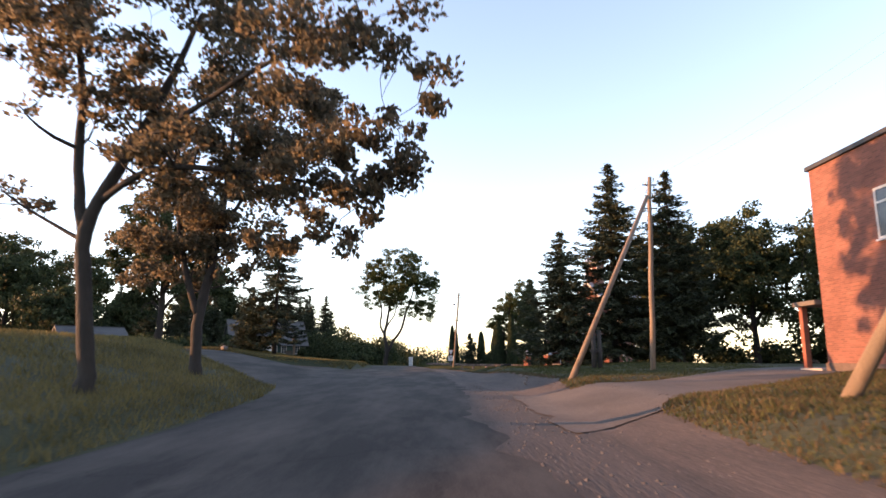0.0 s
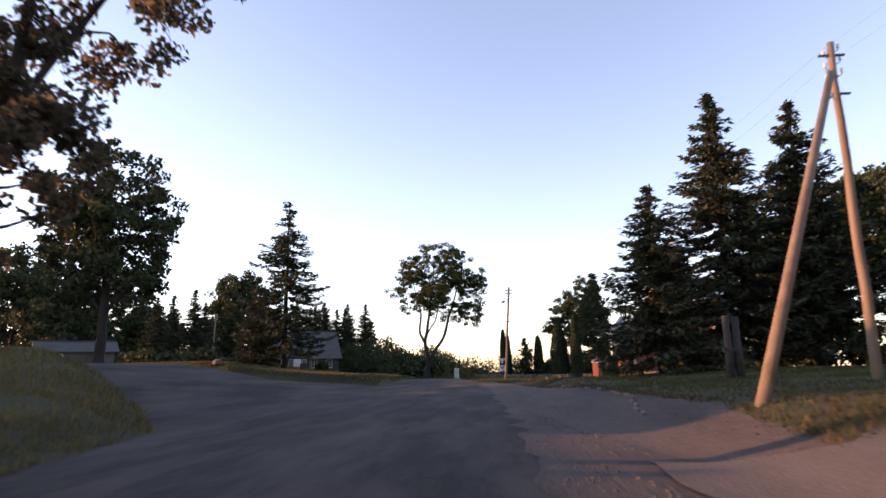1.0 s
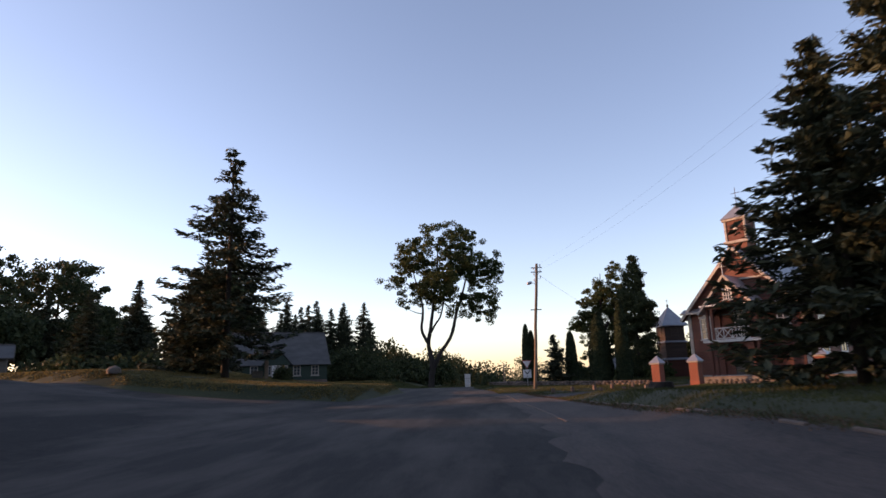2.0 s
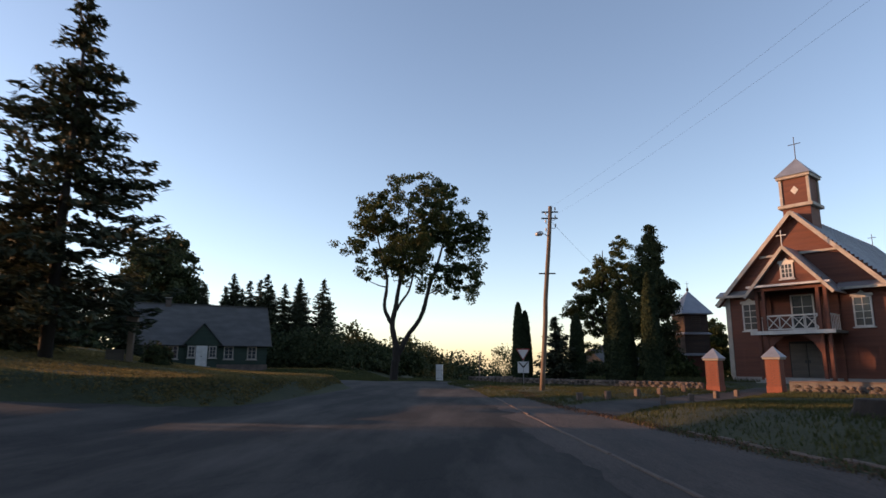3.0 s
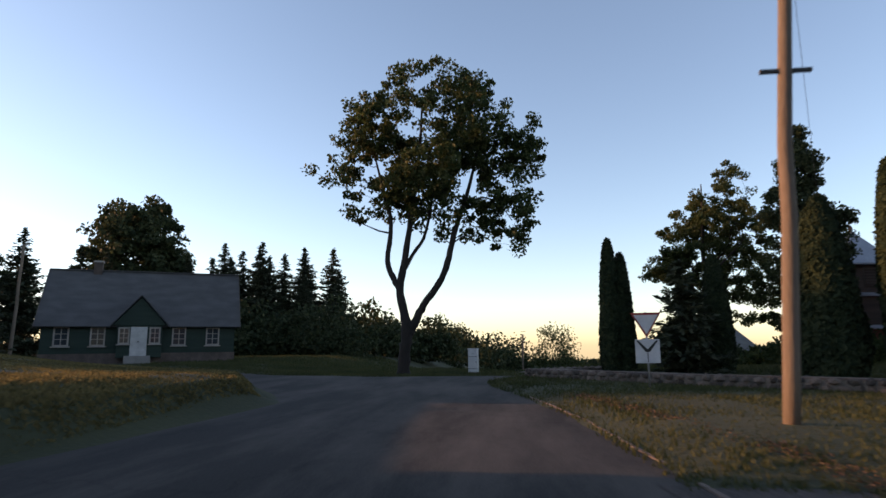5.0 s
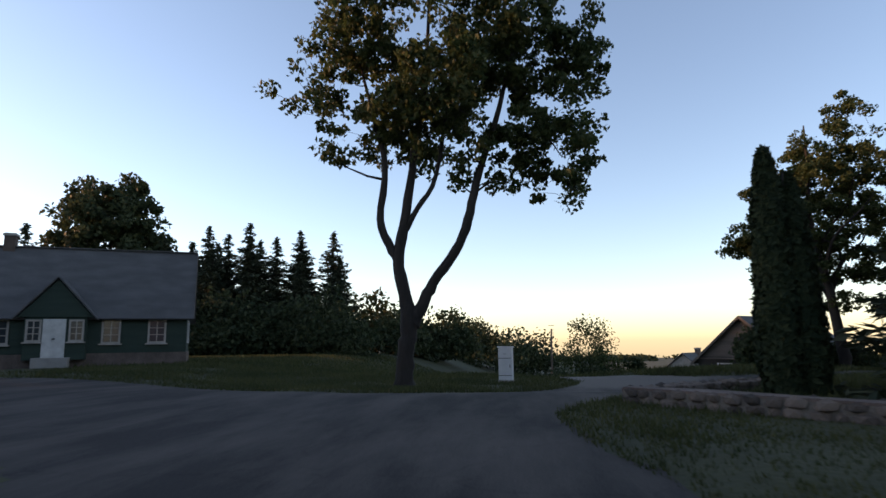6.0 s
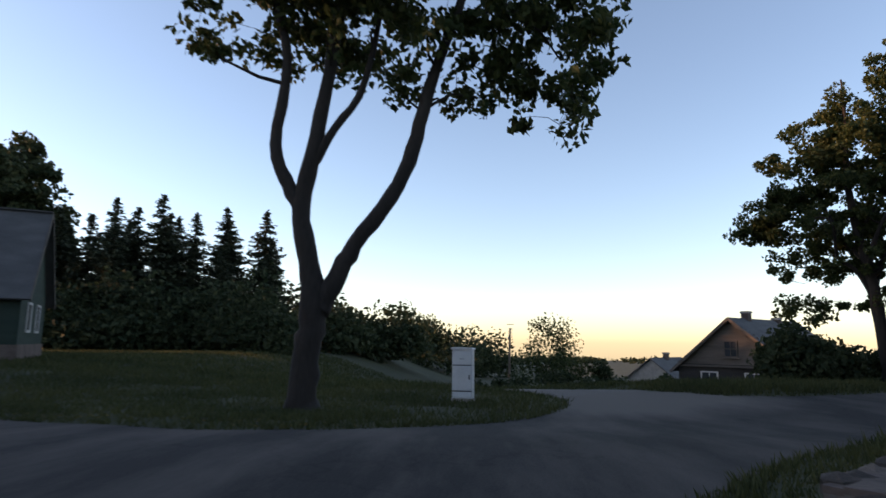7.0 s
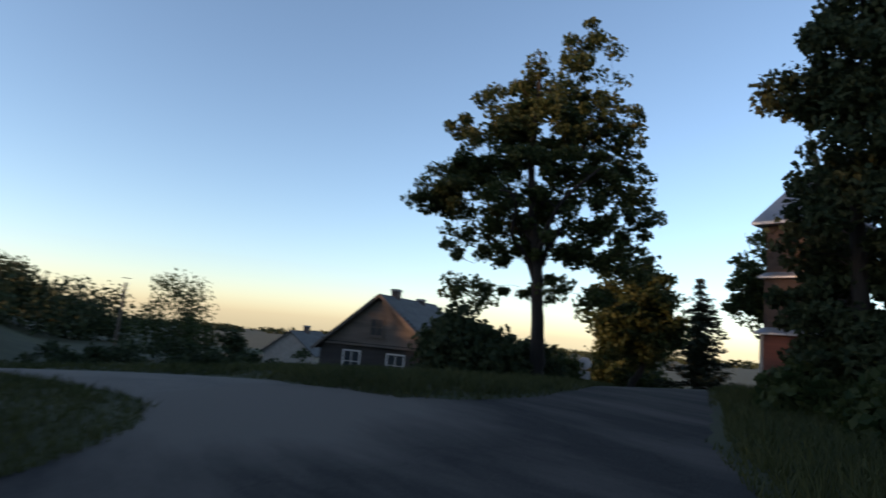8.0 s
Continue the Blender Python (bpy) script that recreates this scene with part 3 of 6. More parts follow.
def bush(name, label, at, rx, ry, rz, seed, n=2600, leaf=0.24, mat=None, group=""):
    """A low shrub of leafy clumps on short stems."""
    rng = np.random.default_rng(seed)
    wood = Mesh()
    P = []
    k = max(10, int(n / 130))
    for _ in range(k):
        u = rand_unit(rng, 1)[0]
        u[2] = abs(u[2])
        c = u * rng.uniform(0.35, 0.92) * np.array([rx, ry, rz]) + [0, 0, rz * 0.12]
        wood.tube(bend((rng.uniform(-.2, .2), rng.uniform(-.2, .2), -0.05), c, rng), np.linspace(0.035, 0.008, 5), 4, cap=False)
        m = int(n / k)
        r = 0.33 * (rx * ry * rz) ** (1 / 3) + 0.12
        v = rand_unit(rng, m) * (rng.uniform(0, 1, m) ** 0.5)[:, None] * r
        P.append(c + v * rng.uniform(0.7, 1.2))
    P = np.concatenate(P)
    P[:, 2] = np.maximum(P[:, 2], 0.03)
    t = thing(name, label, "bush", at, rng.uniform(0, 360), group)
    part("stems", wood, BARK, t, smooth=True)
    part("foliage", leaf_mesh("foliage", P, rng.uniform(0.6, 1.3, len(P)) * leaf, rng, mat or LEAF_DARK), None, t)
    return t


def on_ground(x, y, lower=0.03):
    return (x, y, ground_z(x, y) - lower)


def round_crown(z0, z1, r, seed, n=6):
    """Overlapping lobes for a crown between two heights."""
    rng = np.random.default_rng(seed)
    h = (z1 - z0) / 2
    lobes = [(0, 0, z0 + h, r * 0.72, r * 0.72, h * 0.85)]
    for k in range(n):
        a = 2 * math.pi * (k + rng.uniform(-0.3, 0.3)) / n
        zz = z0 + h * rng.uniform(0.45, 1.35)
        q = r * 0.5 * (1 - 0.25 * abs(zz - z0 - h) / h)
        lobes.append((math.cos(a) * q, math.sin(a) * q, zz, r * 0.48, r * 0.48, h * 0.45))
    return lobes


def plain_stems(height, r0, seed, forks=3, fork_z=0.3):
    """A trunk that wanders upwards, with crooked limbs leaving it at different heights."""
    rng = np.random.default_rng(seed)
    lead, x, y = [(0, 0, -0.15, r0 * 1.4), (0, 0, 0.4, r0)], 0.0, 0.0
    for f in np.linspace(0.16, 0.92, 7):
        x, y = x + rng.normal() * 0.16, y + rng.normal() * 0.16
        lead.append((x, y, height * f, r0 * (0.95 - 0.9 * f)))
    stems = [lead]
    for k in range(forks + 2):
        a, f = 2 * math.pi * (k * 0.382 + rng.uniform(-0.05, 0.05)), fork_z * rng.uniform(0.8, 1.9)
        z = height * f
        j = max(0, min(len(lead) - 2, int(np.searchsorted([p[2] for p in lead], z)) - 1))
        t = (z - lead[j][2]) / (lead[j + 1][2] - lead[j][2])
        bx, by = lead[j][0] + t * (lead[j + 1][0] - lead[j][0]), lead[j][1] + t * (lead[j + 1][1] - lead[j][1])
        q = r0 * (0.95 - 0.9 * f) * rng.uniform(0.45, 0.65)
        limb, w = [(bx, by, z, q)], 0.0
        for m in range(1, 5):
            w += height * rng.uniform(0.035, 0.065)
            b = a + rng.normal() * 0.25
            limb.append((bx + math.cos(b) * w, by + math.sin(b) * w, z + height * 0.075 * m * rng.uniform(0.7, 1.2), q * (1 - 0.22 * m)))
        stems.append(limb)
    return stems


# ---------------------------------------------------------------- the church
def window_unit(parent, x, z, w, h, y, mat=None, bars=(2, 3), crown=False, name="window", sill=True):
    """A framed window on a wall whose face lies at y, looking towards -y."""
    mat = mat or WHITE_PAINT
    f = Mesh()
    fr = 0.10
    f.box(x - w / 2 - fr, x - w / 2, y - 0.06, y + 0.02, z - h / 2 - fr, z + h / 2 + fr)
    f.box(x + w / 2, x + w / 2 + fr, y - 0.06, y + 0.02, z - h / 2 - fr, z + h / 2 + fr)
    f.box(x - w / 2, x + w / 2, y - 0.06, y + 0.02, z + h / 2, z + h / 2 + fr)
    f.box(x - w / 2, x + w / 2, y - 0.06, y + 0.02, z - h / 2 - fr, z - h / 2)
    win = part(name, f, mat, parent, "white-painted window surround")
    pane = Mesh().box(x - w / 2, x + w / 2, y - 0.012, y - 0.004, z - h / 2, z + h / 2)
    part("pane", pane, GLASS, win, "dark glass")
    for k in range(1, bars[0]):
        q = x - w / 2 + w * k / bars[0]
        part("glazing_bar", Mesh().box(q - 0.025, q + 0.025, y - 0.045, y - 0.014, z - h / 2, z + h / 2), mat, win)
    for k in range(1, bars[1]):
        q = z - h / 2 + h * k / bars[1]
        part("glazing_bar", Mesh().box(x - w / 2, x + w / 2, y - 0.042, y - 0.0145, q - 0.02, q + 0.02), mat, win)
    if sill:
        part("sill", Mesh().box(x - w / 2 - 0.2, x + w / 2 + 0.2, y - 0.14, y + 0.02, z - h / 2 - fr - 0.08, z - h / 2 - fr - 0.003, 0.01), mat, win)
    if crown:
        pts = [(x - w / 2 - 0.22, z + h / 2 + fr + 0.003), (x + w / 2 + 0.22, z + h / 2 + fr + 0.003), (x + w / 2 + 0.16, z + h / 2 + fr + 0.16), (x + w * 0.25, z + h / 2 + fr + 0.18), (x, z + h / 2 + fr + 0.36),
               (x - w * 0.25, z + h / 2 + fr + 0.18), (x - w / 2 - 0.16, z + h / 2 + fr + 0.16)]
        part("head_board", Mesh().prism(pts, y - 0.08, y + 0.02), mat, win)
    return win


def gable_wall(w, eave, apex, y0, y1):
    return Mesh().prism([(-w, 0), (w, 0), (w, eave), (0, apex), (-w, eave)], y0, y1)


def cross_mesh(z0, h, w, r=0.035):
    m = Mesh()
    m.tube([(0, 0, z0), (0, 0, z0 + h)], [r, r * 0.8], 6)
    m.tube([(-w / 2, 0, z0 + h * 0.68), (w / 2, 0, z0 + h * 0.68)], [r * 0.8, r * 0.8], 6)
    return m


def siding(w, z0, z1, y, step=0.22, apex=None):
    """Overlapping horizontal boards on a face at y."""
    m = Mesh()
    z = z0
    while z < z1 - 0.02:
        t = min(z + step, z1)
        h = w if apex is None else w * max(0.0, (apex - z) / (apex - z0))
        if h > 0.15:
            m.add([(-h, y - 0.03, z), (h, y - 0.03, z), (h, y - 0.008, t), (-h, y - 0.008, t), (-h, y, z), (h, y, z)], [(0, 1, 2, 3), (4, 5, 1, 0)])
        z += step
    return m


def build_church():
    W, E, A, LEN = 5.0, 6.2, 11.7, 19.0
    c = thing("church", "red-brown wooden church with grey metal roof and white trim", "church", (21.0, 84.1, 0.1), -47)
    walls = gable_wall(W, E, A - 0.35, 0, LEN)
    part("wall", walls, CHURCH_WOOD, c, "red-brown horizontal boards")
    part("foundation", Mesh().box(-W - 0.08, W + 0.08, -0.08, LEN + 0.08, -0.8, 0.35), CONCRETE, c, "grey rendered plinth")
    part("facade_siding", siding(W - 0.16, 0.36, E, 0), CHURCH_WOOD, c)
    part("gable_siding", siding(W - 0.1, E + 0.30, A - 0.6, 0, apex=A - 0.3), CHURCH_WOOD, c)
    for s in (-1, 1):
        e, y0, y1 = 0.62, -0.55, LEN + 0.4
        k = (A - E) / W
        a, b = (0, y0, A), (0, y1, A)
        d, f = (s * (W + e), y0, E - e * k), (s * (W + e), y1, E - e * k)
        roof = Mesh().slab(d, a, b, f, 0.10) if s < 0 else Mesh().slab(a, d, f, b, 0.10)
        roof_ob = part("roof", roof, ROOF_METAL, c, "grey sheet-metal roof")
        seam = Mesh()
        for q in np.arange(y0 + 0.6, y1, 0.75):
            seam.bar((0, q, A + 0.02), (s * (W + e), q, E - e * k + 0.02), 0.03, 0.05)
        part("seams", seam, ROOF_METAL, roof_ob)
        part("barge_board", Mesh().bar((0, y0 - 0.03, A - 0.12), (s * (W + e), y0 - 0.03, E - e * k - 0.12), 0.05, 0.26), PALE_PAINT, c, "pale painted barge board")
        part("barge_soffit", Mesh().bar((0, -0.3, A - 0.22), (s * (W + e - 0.05), -0.3, E - e * k - 0.18), 0.46, 0.05), CHURCH_WOOD, c)
        part("corner_board", Mesh().box(s * W - 0.17, s * W + 0.17, -0.07, 0.12, 0.35, E, 0.015), PALE_PAINT, c, "white corner board")
    # skirt roof across the facade at the eaves
    for x0, x1 in ((-W - 0.5, -2.25), (2.25, W + 0.5)):
        part("skirt_roof", Mesh().slab((x0, -0.75, E - 0.12), (x1, -0.75, E - 0.12), (x1, 0.0, E + 0.28), (x0, 0.0, E + 0.28), 0.06), ROOF_METAL, c, "narrow metal skirt roof")
        part("skirt_trim", Mesh().box(x0, x1, -0.79, -0.755, E - 0.26, E - 0.09), PALE_PAINT, c)
    part("gable_ledge", Mesh().box(-2.4, 2.4, -0.22, 0.0, E + 2.45, E + 2.6), PALE_PAINT, c)
    # facade windows
    for x in (-3.45, 3.45):
        window_unit(c, x, 4.55, 0.85, 1.75, -0.035, crown=True, bars=(2, 4))
        panel = Mesh()
        panel.box(x - 0.75, x + 0.75, -0.05, -0.032, 0.75, 1.05), panel.box(x - 0.75, x - 0.55, -0.05, -0.032, 1.05, 2.35), panel.box(x + 0.55, x + 0.75, -0.05, -0.032, 1.05, 2.35), panel.box(x - 0.75, x + 0.75, -0.05, -0.032, 2.35, 2.6)
        part("panel_frame", panel, CHURCH_WOOD, c)
    # side windows
    for y in (3.5, 7.5, 11.5, 15.5):
        for s in (-1, 1):
            f = Mesh()
            for z0, z1, a0, a1 in ((2.0, 5.2, -0.75, -0.6), (2.0, 5.2, 0.6, 0.75), (5.05, 5.2, -0.6, 0.6), (2.0, 2.15, -0.6, 0.6), (2.15, 5.05, -0.03, 0.03), (3.55, 3.63, -0.6, 0.6)):
                f.box(min(s * W, s * (W + 0.06)), max(s * W, s * (W + 0.06)), y + a0, y + a1, z0, z1)
            w = part("window", f, WHITE_PAINT, c, "white-painted window surround")
            part("pane", Mesh().box(min(s * W, s * (W + 0.02)), max(s * W, s * (W + 0.02)), y - 0.6, y + 0.6, 2.15, 5.05), GLASS, w, "dark glass")
    # two-storey porch
    PW, PD, B, PE, PA = 2.2, 2.1, 3.35, 6.35, 8.95
    for s in (-1, 1):
        for x in (PW - 0.12, PW - 0.55):
            part("porch_post", Mesh().box(s * x - 0.11, s * x + 0.11, -PD - 0.11, -PD + 0.11, 0.0, PE, 0.02), CHURCH_WOOD, c, "red-brown turned post")
        part("porch_post", Mesh().box(s * (PW - 0.12) - 0.1, s * (PW - 0.12) + 0.1, -0.16, 0.0, 0.0, PE), CHURCH_WOOD, c)
        k = (PA - PE) / PW
        e = 0.5
        a, b = (0, -PD - 0.5, PA), (0, 0.0, PA)
        d, f = (s * (PW + e), -PD - 0.5, PE - e * k), (s * (PW + e), 0.0, PE - e * k)
        part("porch_roof", Mesh().slab(d, a, b, f, 0.08) if s < 0 else Mesh().slab(a, d, f, b, 0.08), ROOF_METAL, c, "grey sheet-metal porch roof")
        part("porch_barge_board", Mesh().bar((0, -PD - 0.53, PA - 0.09), (s * (PW + e), -PD - 0.53, PE - e * k - 0.09), 0.05, 0.2), PALE_PAINT, c, "pale painted barge board")
        part("arch_brace", Mesh().prism([(s * 1.54, 1.9), (s * 1.54, B - 0.25), (s * 0.3, B - 0.25), (s * 0.75, B - 0.42), (s * 1.15, B - 0.75), (s * 1.4, B - 1.2)][:: s], -PD - 0.04, -PD + 0.04), CHURCH_WOOD, c)
    part("porch_gable", Mesh().prism([(-PW, PE), (PW, PE), (0, PA - 0.15)], -PD - 0.02, -PD + 0.1), CHURCH_WOOD, c, "boarded porch gable")
    for z in np.arange(PE + 0.12, PA - 0.5, 0.26):
        h = PW * (PA - 0.15 - z - 0.1) / (PA - 0.15 - PE)
        part("gable_board", Mesh().box(-h, h, -PD - 0.045, -PD - 0.022, z, z + 0.235), CHURCH_WOOD, c)
    part("porch_cornice", Mesh().box(-PW - 0.35, PW + 0.35, -PD - 0.5, -PD - 0.08, PE - 0.05, PE + 0.10, 0.015), ROOF_METAL, c, "pale metal-capped cornice")
    part("porch_beam", Mesh().box(-PW, PW, -PD - 0.1, -PD + 0.12, PE - 0.28, PE - 0.055), CHURCH_WOOD, c)
    part("porch_ceiling", Mesh().box(-PW, PW, -PD + 0.125, -0.01, PE - 0.12, PE - 0.04), CHURCH_WOOD, c)
    window_unit(c, 0, PE + 0.95, 0.62, 0.85, -PD - 0.06, crown=True, bars=(3, 3))
    part("balcony_floor", Mesh().box(-PW - 0.3, PW + 0.3, -PD - 0.35, 0, B - 0.16, B), GREY_WOOD, c, "plank balcony floor")
    part("balcony_edge", Mesh().box(-PW - 0.34, PW + 0.34, -PD - 0.39, -PD - 0.353, B - 0.2, B + 0.04), WHITE_PAINT, c)
    rail = part("balcony_rail", Mesh().box(-PW + 0.6, PW - 0.6, -PD - 0.05, -PD + 0.05, B + 0.98, B + 1.08, 0.01), WHITE_PAINT, c, "white balcony rail with crossed braces")
    part("bottom_rail", Mesh().box(-PW + 0.6, PW - 0.6, -PD - 0.04, -PD + 0.04, B + 0.10, B + 0.18), WHITE_PAINT, rail)
    x0, n = -PW + 0.65, 4
    step = (2 * PW - 1.3) / n
    for k in range(n + 1):
        part("baluster", Mesh().box(x0 + k * step - 0.03, x0 + k * step + 0.03, -PD - 0.03, -PD + 0.03, B + 0.18, B + 0.98), WHITE_PAINT, rail)
    for k in range(n):
        xa, xb = x0 + k * step + 0.03, x0 + (k + 1) * step - 0.03
        part("cross_brace", Mesh().bar((xa, -PD - 0.02, B + 0.18), (xb, -PD - 0.02, B + 0.98), 0.03, 0.06), WHITE_PAINT, rail)
        part("cross_brace", Mesh().bar((xa, -PD + 0.02, B + 0.98), (xb, -PD + 0.02, B + 0.18), 0.03, 0.06), WHITE_PAINT, rail)
    for s in (-1, 1):
        side_rail = part("side_rail", Mesh().box(s * PW - 0.09, s * PW - 0.01, -PD + 0.12, -0.2, B + 0.98, B + 1.06), WHITE_PAINT, c)
        for y in np.arange(-PD + 0.35, -0.2, 0.3):
            part("baluster", Mesh().box(s * PW - 0.07, s * PW - 0.03, y - 0.02, y + 0.02, B, B + 0.98), WHITE_PAINT, side_rail)
    # doors
    window_unit(c, 0, B + 1.35, 1.25, 2.2, -0.035, bars=(2, 3), name="balcony_door", sill=False)
    # A flat dark sheet on the facade paints the shade round the doors.
    part("portal_shade", Mesh().box(-1.1, 1.1, -0.06, -0.033, 0.3, 2.75), DOORWAY_SHADE, c, "dark sheet for the shade of the doorway")
    for s in (-1, 1):
        leafdoor = part("door", Mesh().box(s * 0.52 - 0.5, s * 0.52 + 0.5, -0.11, -0.065, 0.32, 2.6, 0.012), GREY_WOOD, c, "dark plank church door leaf")
        part("door_handle", Mesh().box(s * 0.12 - 0.03, s * 0.12 + 0.03, -0.16, -0.112, 1.3, 1.5), IRON, leafdoor)
    for k in range(3):
        part("step", Mesh().box(-1.9 - 0.15 * k, 1.9 + 0.15 * k, -PD - 0.4 - 0.35 * k, -0.1, -0.25, 0.34 - 0.13 * k, 0.012), CONCRETE, c, "worn concrete step")
    # ridge turret
    TS, TY = 0.9, 1.75
    part("turret", Mesh().box(-TS, TS, TY - TS, TY + TS, 10.2, 14.3), CHURCH_WOOD, c, "red-brown boarded turret")
    for s in (-1, 1):
        for q in (-1, 1):
            part("turret_corner_board", Mesh().box(s * TS - 0.09, s * TS + 0.09, TY + q * TS - 0.09, TY + q * TS + 0.09, 12.4, 14.3), PALE_PAINT, c)
    part("turret_base", Mesh().box(-TS - 0.25, TS + 0.25, TY - TS - 0.25, TY + TS + 0.25, 12.15, 12.4, 0.03), PALE_PAINT, c, "pale turret base cornice")
    part("turret_cornice", Mesh().box(-TS - 0.22, TS + 0.22, TY - TS - 0.22, TY + TS + 0.22, 14.3, 14.52, 0.03), PALE_PAINT, c, "pale turret cornice")
    tip = Mesh().add([(-TS - 0.3, TY - TS - 0.3, 14.52), (TS + 0.3, TY - TS - 0.3, 14.52), (TS + 0.3, TY + TS + 0.3, 14.52), (-TS - 0.3, TY + TS + 0.3, 14.52), (0, TY, 16.0)], [(3, 2, 1, 0), (0, 1, 4), (1, 2, 4), (2, 3, 4), (3, 0, 4)])
    part("turret_roof", tip, ROOF_METAL, c, "four-sided metal turret roof")
    part("turret_diamond", Mesh().prism([(0, 13.1), (0.26, 13.42), (0, 13.74), (-0.26, 13.42)], TY - TS - 0.04, TY - TS - 0.004), WHITE_PAINT, c, "white diamond ornament")
    x = part("turret_cross", cross_mesh(15.9, 1.75, 0.85), IRON, c, "thin iron cross")
    x.location = (0, TY, 0)
    for k, (lx, ly, z) in enumerate(((0, -PD - 0.45, PA - 0.05),)):
        x = part("porch_cross", cross_mesh(z, 1.1, 0.62, 0.045), WHITE_PAINT, c, "pale cross on the porch gable")
        x.location = (lx, ly, 0)
    x = part("ridge_cross", cross_mesh(A - 0.05, 1.1, 0.6), IRON, c)
    x.location = (0, LEN - 0.5, 0)
    return c


build_church()


def build_bell_tower():
    """A square tower of three boarded stages with narrow ledge roofs and a pyramid roof."""
    c = thing("bell_tower", "three-stage brown wooden bell tower with pyramid metal roof", "bell tower", (18.8, 99.2, 0.1), 9)
    c.scale = (0.87, 0.87, 1.0)
    for n, (r, z0, z1) in enumerate(((1.42, -1.0, 2.05), (1.32, 2.05, 3.95), (1.26, 3.95, 5.8))):
        # The upper two stages get darker boards, which hold the shade on them.
        stage = part("stage", Mesh().box(-r, r, -r, r, z0, z1), CHURCH_WOOD if n == 0 else BROWN_WOOD, c, "boarded stage, red-brown at the foot, darkened for shade above")
        for side in range(4):
            m = siding(r - 0.08, max(z0, 0.1), z1 - 0.05, -r, 0.2)
            part("siding", m, CHURCH_WOOD if n == 0 else BROWN_WOOD, stage).matrix_basis = pose(0, 0, 0, 0, 0, 90 * side)
            part("corner_board", Mesh().box(-r - 0.035, -r + 0.1, -r - 0.035, -r + 0.1, z0, z1 - 0.02), PALE_PAINT if n == 0 else BROWN_WOOD, stage).matrix_basis = pose(0, 0, 0, 0, 0, 90 * side)
            if n == 2:
                w = part("louvre_frame", Mesh().box(-0.5, 0.5, -r - 0.06, -r - 0.032, z0 + 0.45, z1 - 0.3), GREY_WOOD, stage)
                w.matrix_basis = pose(0, 0, 0, 0, 0, 90 * side)
                for q in range(6):
                    part("louvre", Mesh().bar((-0.42, -r - 0.09, z0 + 0.56 + 0.17 * q), (0.42, -r - 0.09, z0 + 0.56 + 0.17 * q), 0.05, 0.12), BROWN_WOOD, w)
        if n < 2:
            a, b = r + 0.22, r - 0.1
            ring = [(-1, -1), (1, -1), (1, 1), (-1, 1)]
            led = Mesh().add([(x * a, y * a, z1 - 0.12) for x, y in ring] + [(x * a, y * a, z1 - 0.06) for x, y in ring] + [(x * b, y * b, z1 + 0.14) for x, y in ring],
                             [(3, 2, 1, 0)] + [(j, (j + 1) % 4, 4 + (j + 1) % 4, 4 + j) for j in range(4)] + [(4 + j, 4 + (j + 1) % 4, 8 + (j + 1) % 4, 8 + j) for j in range(4)])
            part("ledge_roof", led, ROOF_METAL, c, "narrow metal ledge roof")
    a = 1.72
    m = Mesh().add([(-a, -a, 5.66), (a, -a, 5.66), (a, a, 5.66), (-a, a, 5.66), (-a, -a, 5.76), (a, -a, 5.76), (a, a, 5.76), (-a, a, 5.76), (0, 0, 7.95)],
                   [(3, 2, 1, 0)] + [(j, (j + 1) % 4, 4 + (j + 1) % 4, 4 + j) for j in range(4)] + [(4 + j, 4 + (j + 1) % 4, 8) for j in range(4)])
    part("roof", m, ROOF_METAL, c, "grey metal pyramid roof")
    part("finial", Mesh().tube([(0, 0, 7.8), (0, 0, 8.0), (0, 0, 8.14), (0, 0, 8.26)], [0.05, 0.14, 0.12, 0.04], 8), IRON, c)
    part("cross", cross_mesh(8.2, 0.6, 0.36, 0.025), IRON, c)


build_bell_tower()


def build_chapel_annex():
    """The low side wing behind the church's far corner."""
    c = thing("side_wing", "low wooden wing with grey metal roof behind the church", "building", (24.5, 95.0, 0.1), -50)
    part("wall", Mesh().box(-2.2, 2.2, 0, 5, -0.3, 2.9), WHITE_PAINT, c, "pale boarded wall")
    part("roof", Mesh().slab((-2.7, -0.5, 2.8), (2.7, -0.5, 2.8), (2.7, 5.3, 5.0), (-2.7, 5.3, 5.0), 0.1), ROOF_METAL, c, "sloping grey metal roof")
    window_unit(c, 0, 1.6, 0.8, 1.2, -0.003)


build_chapel_annex()


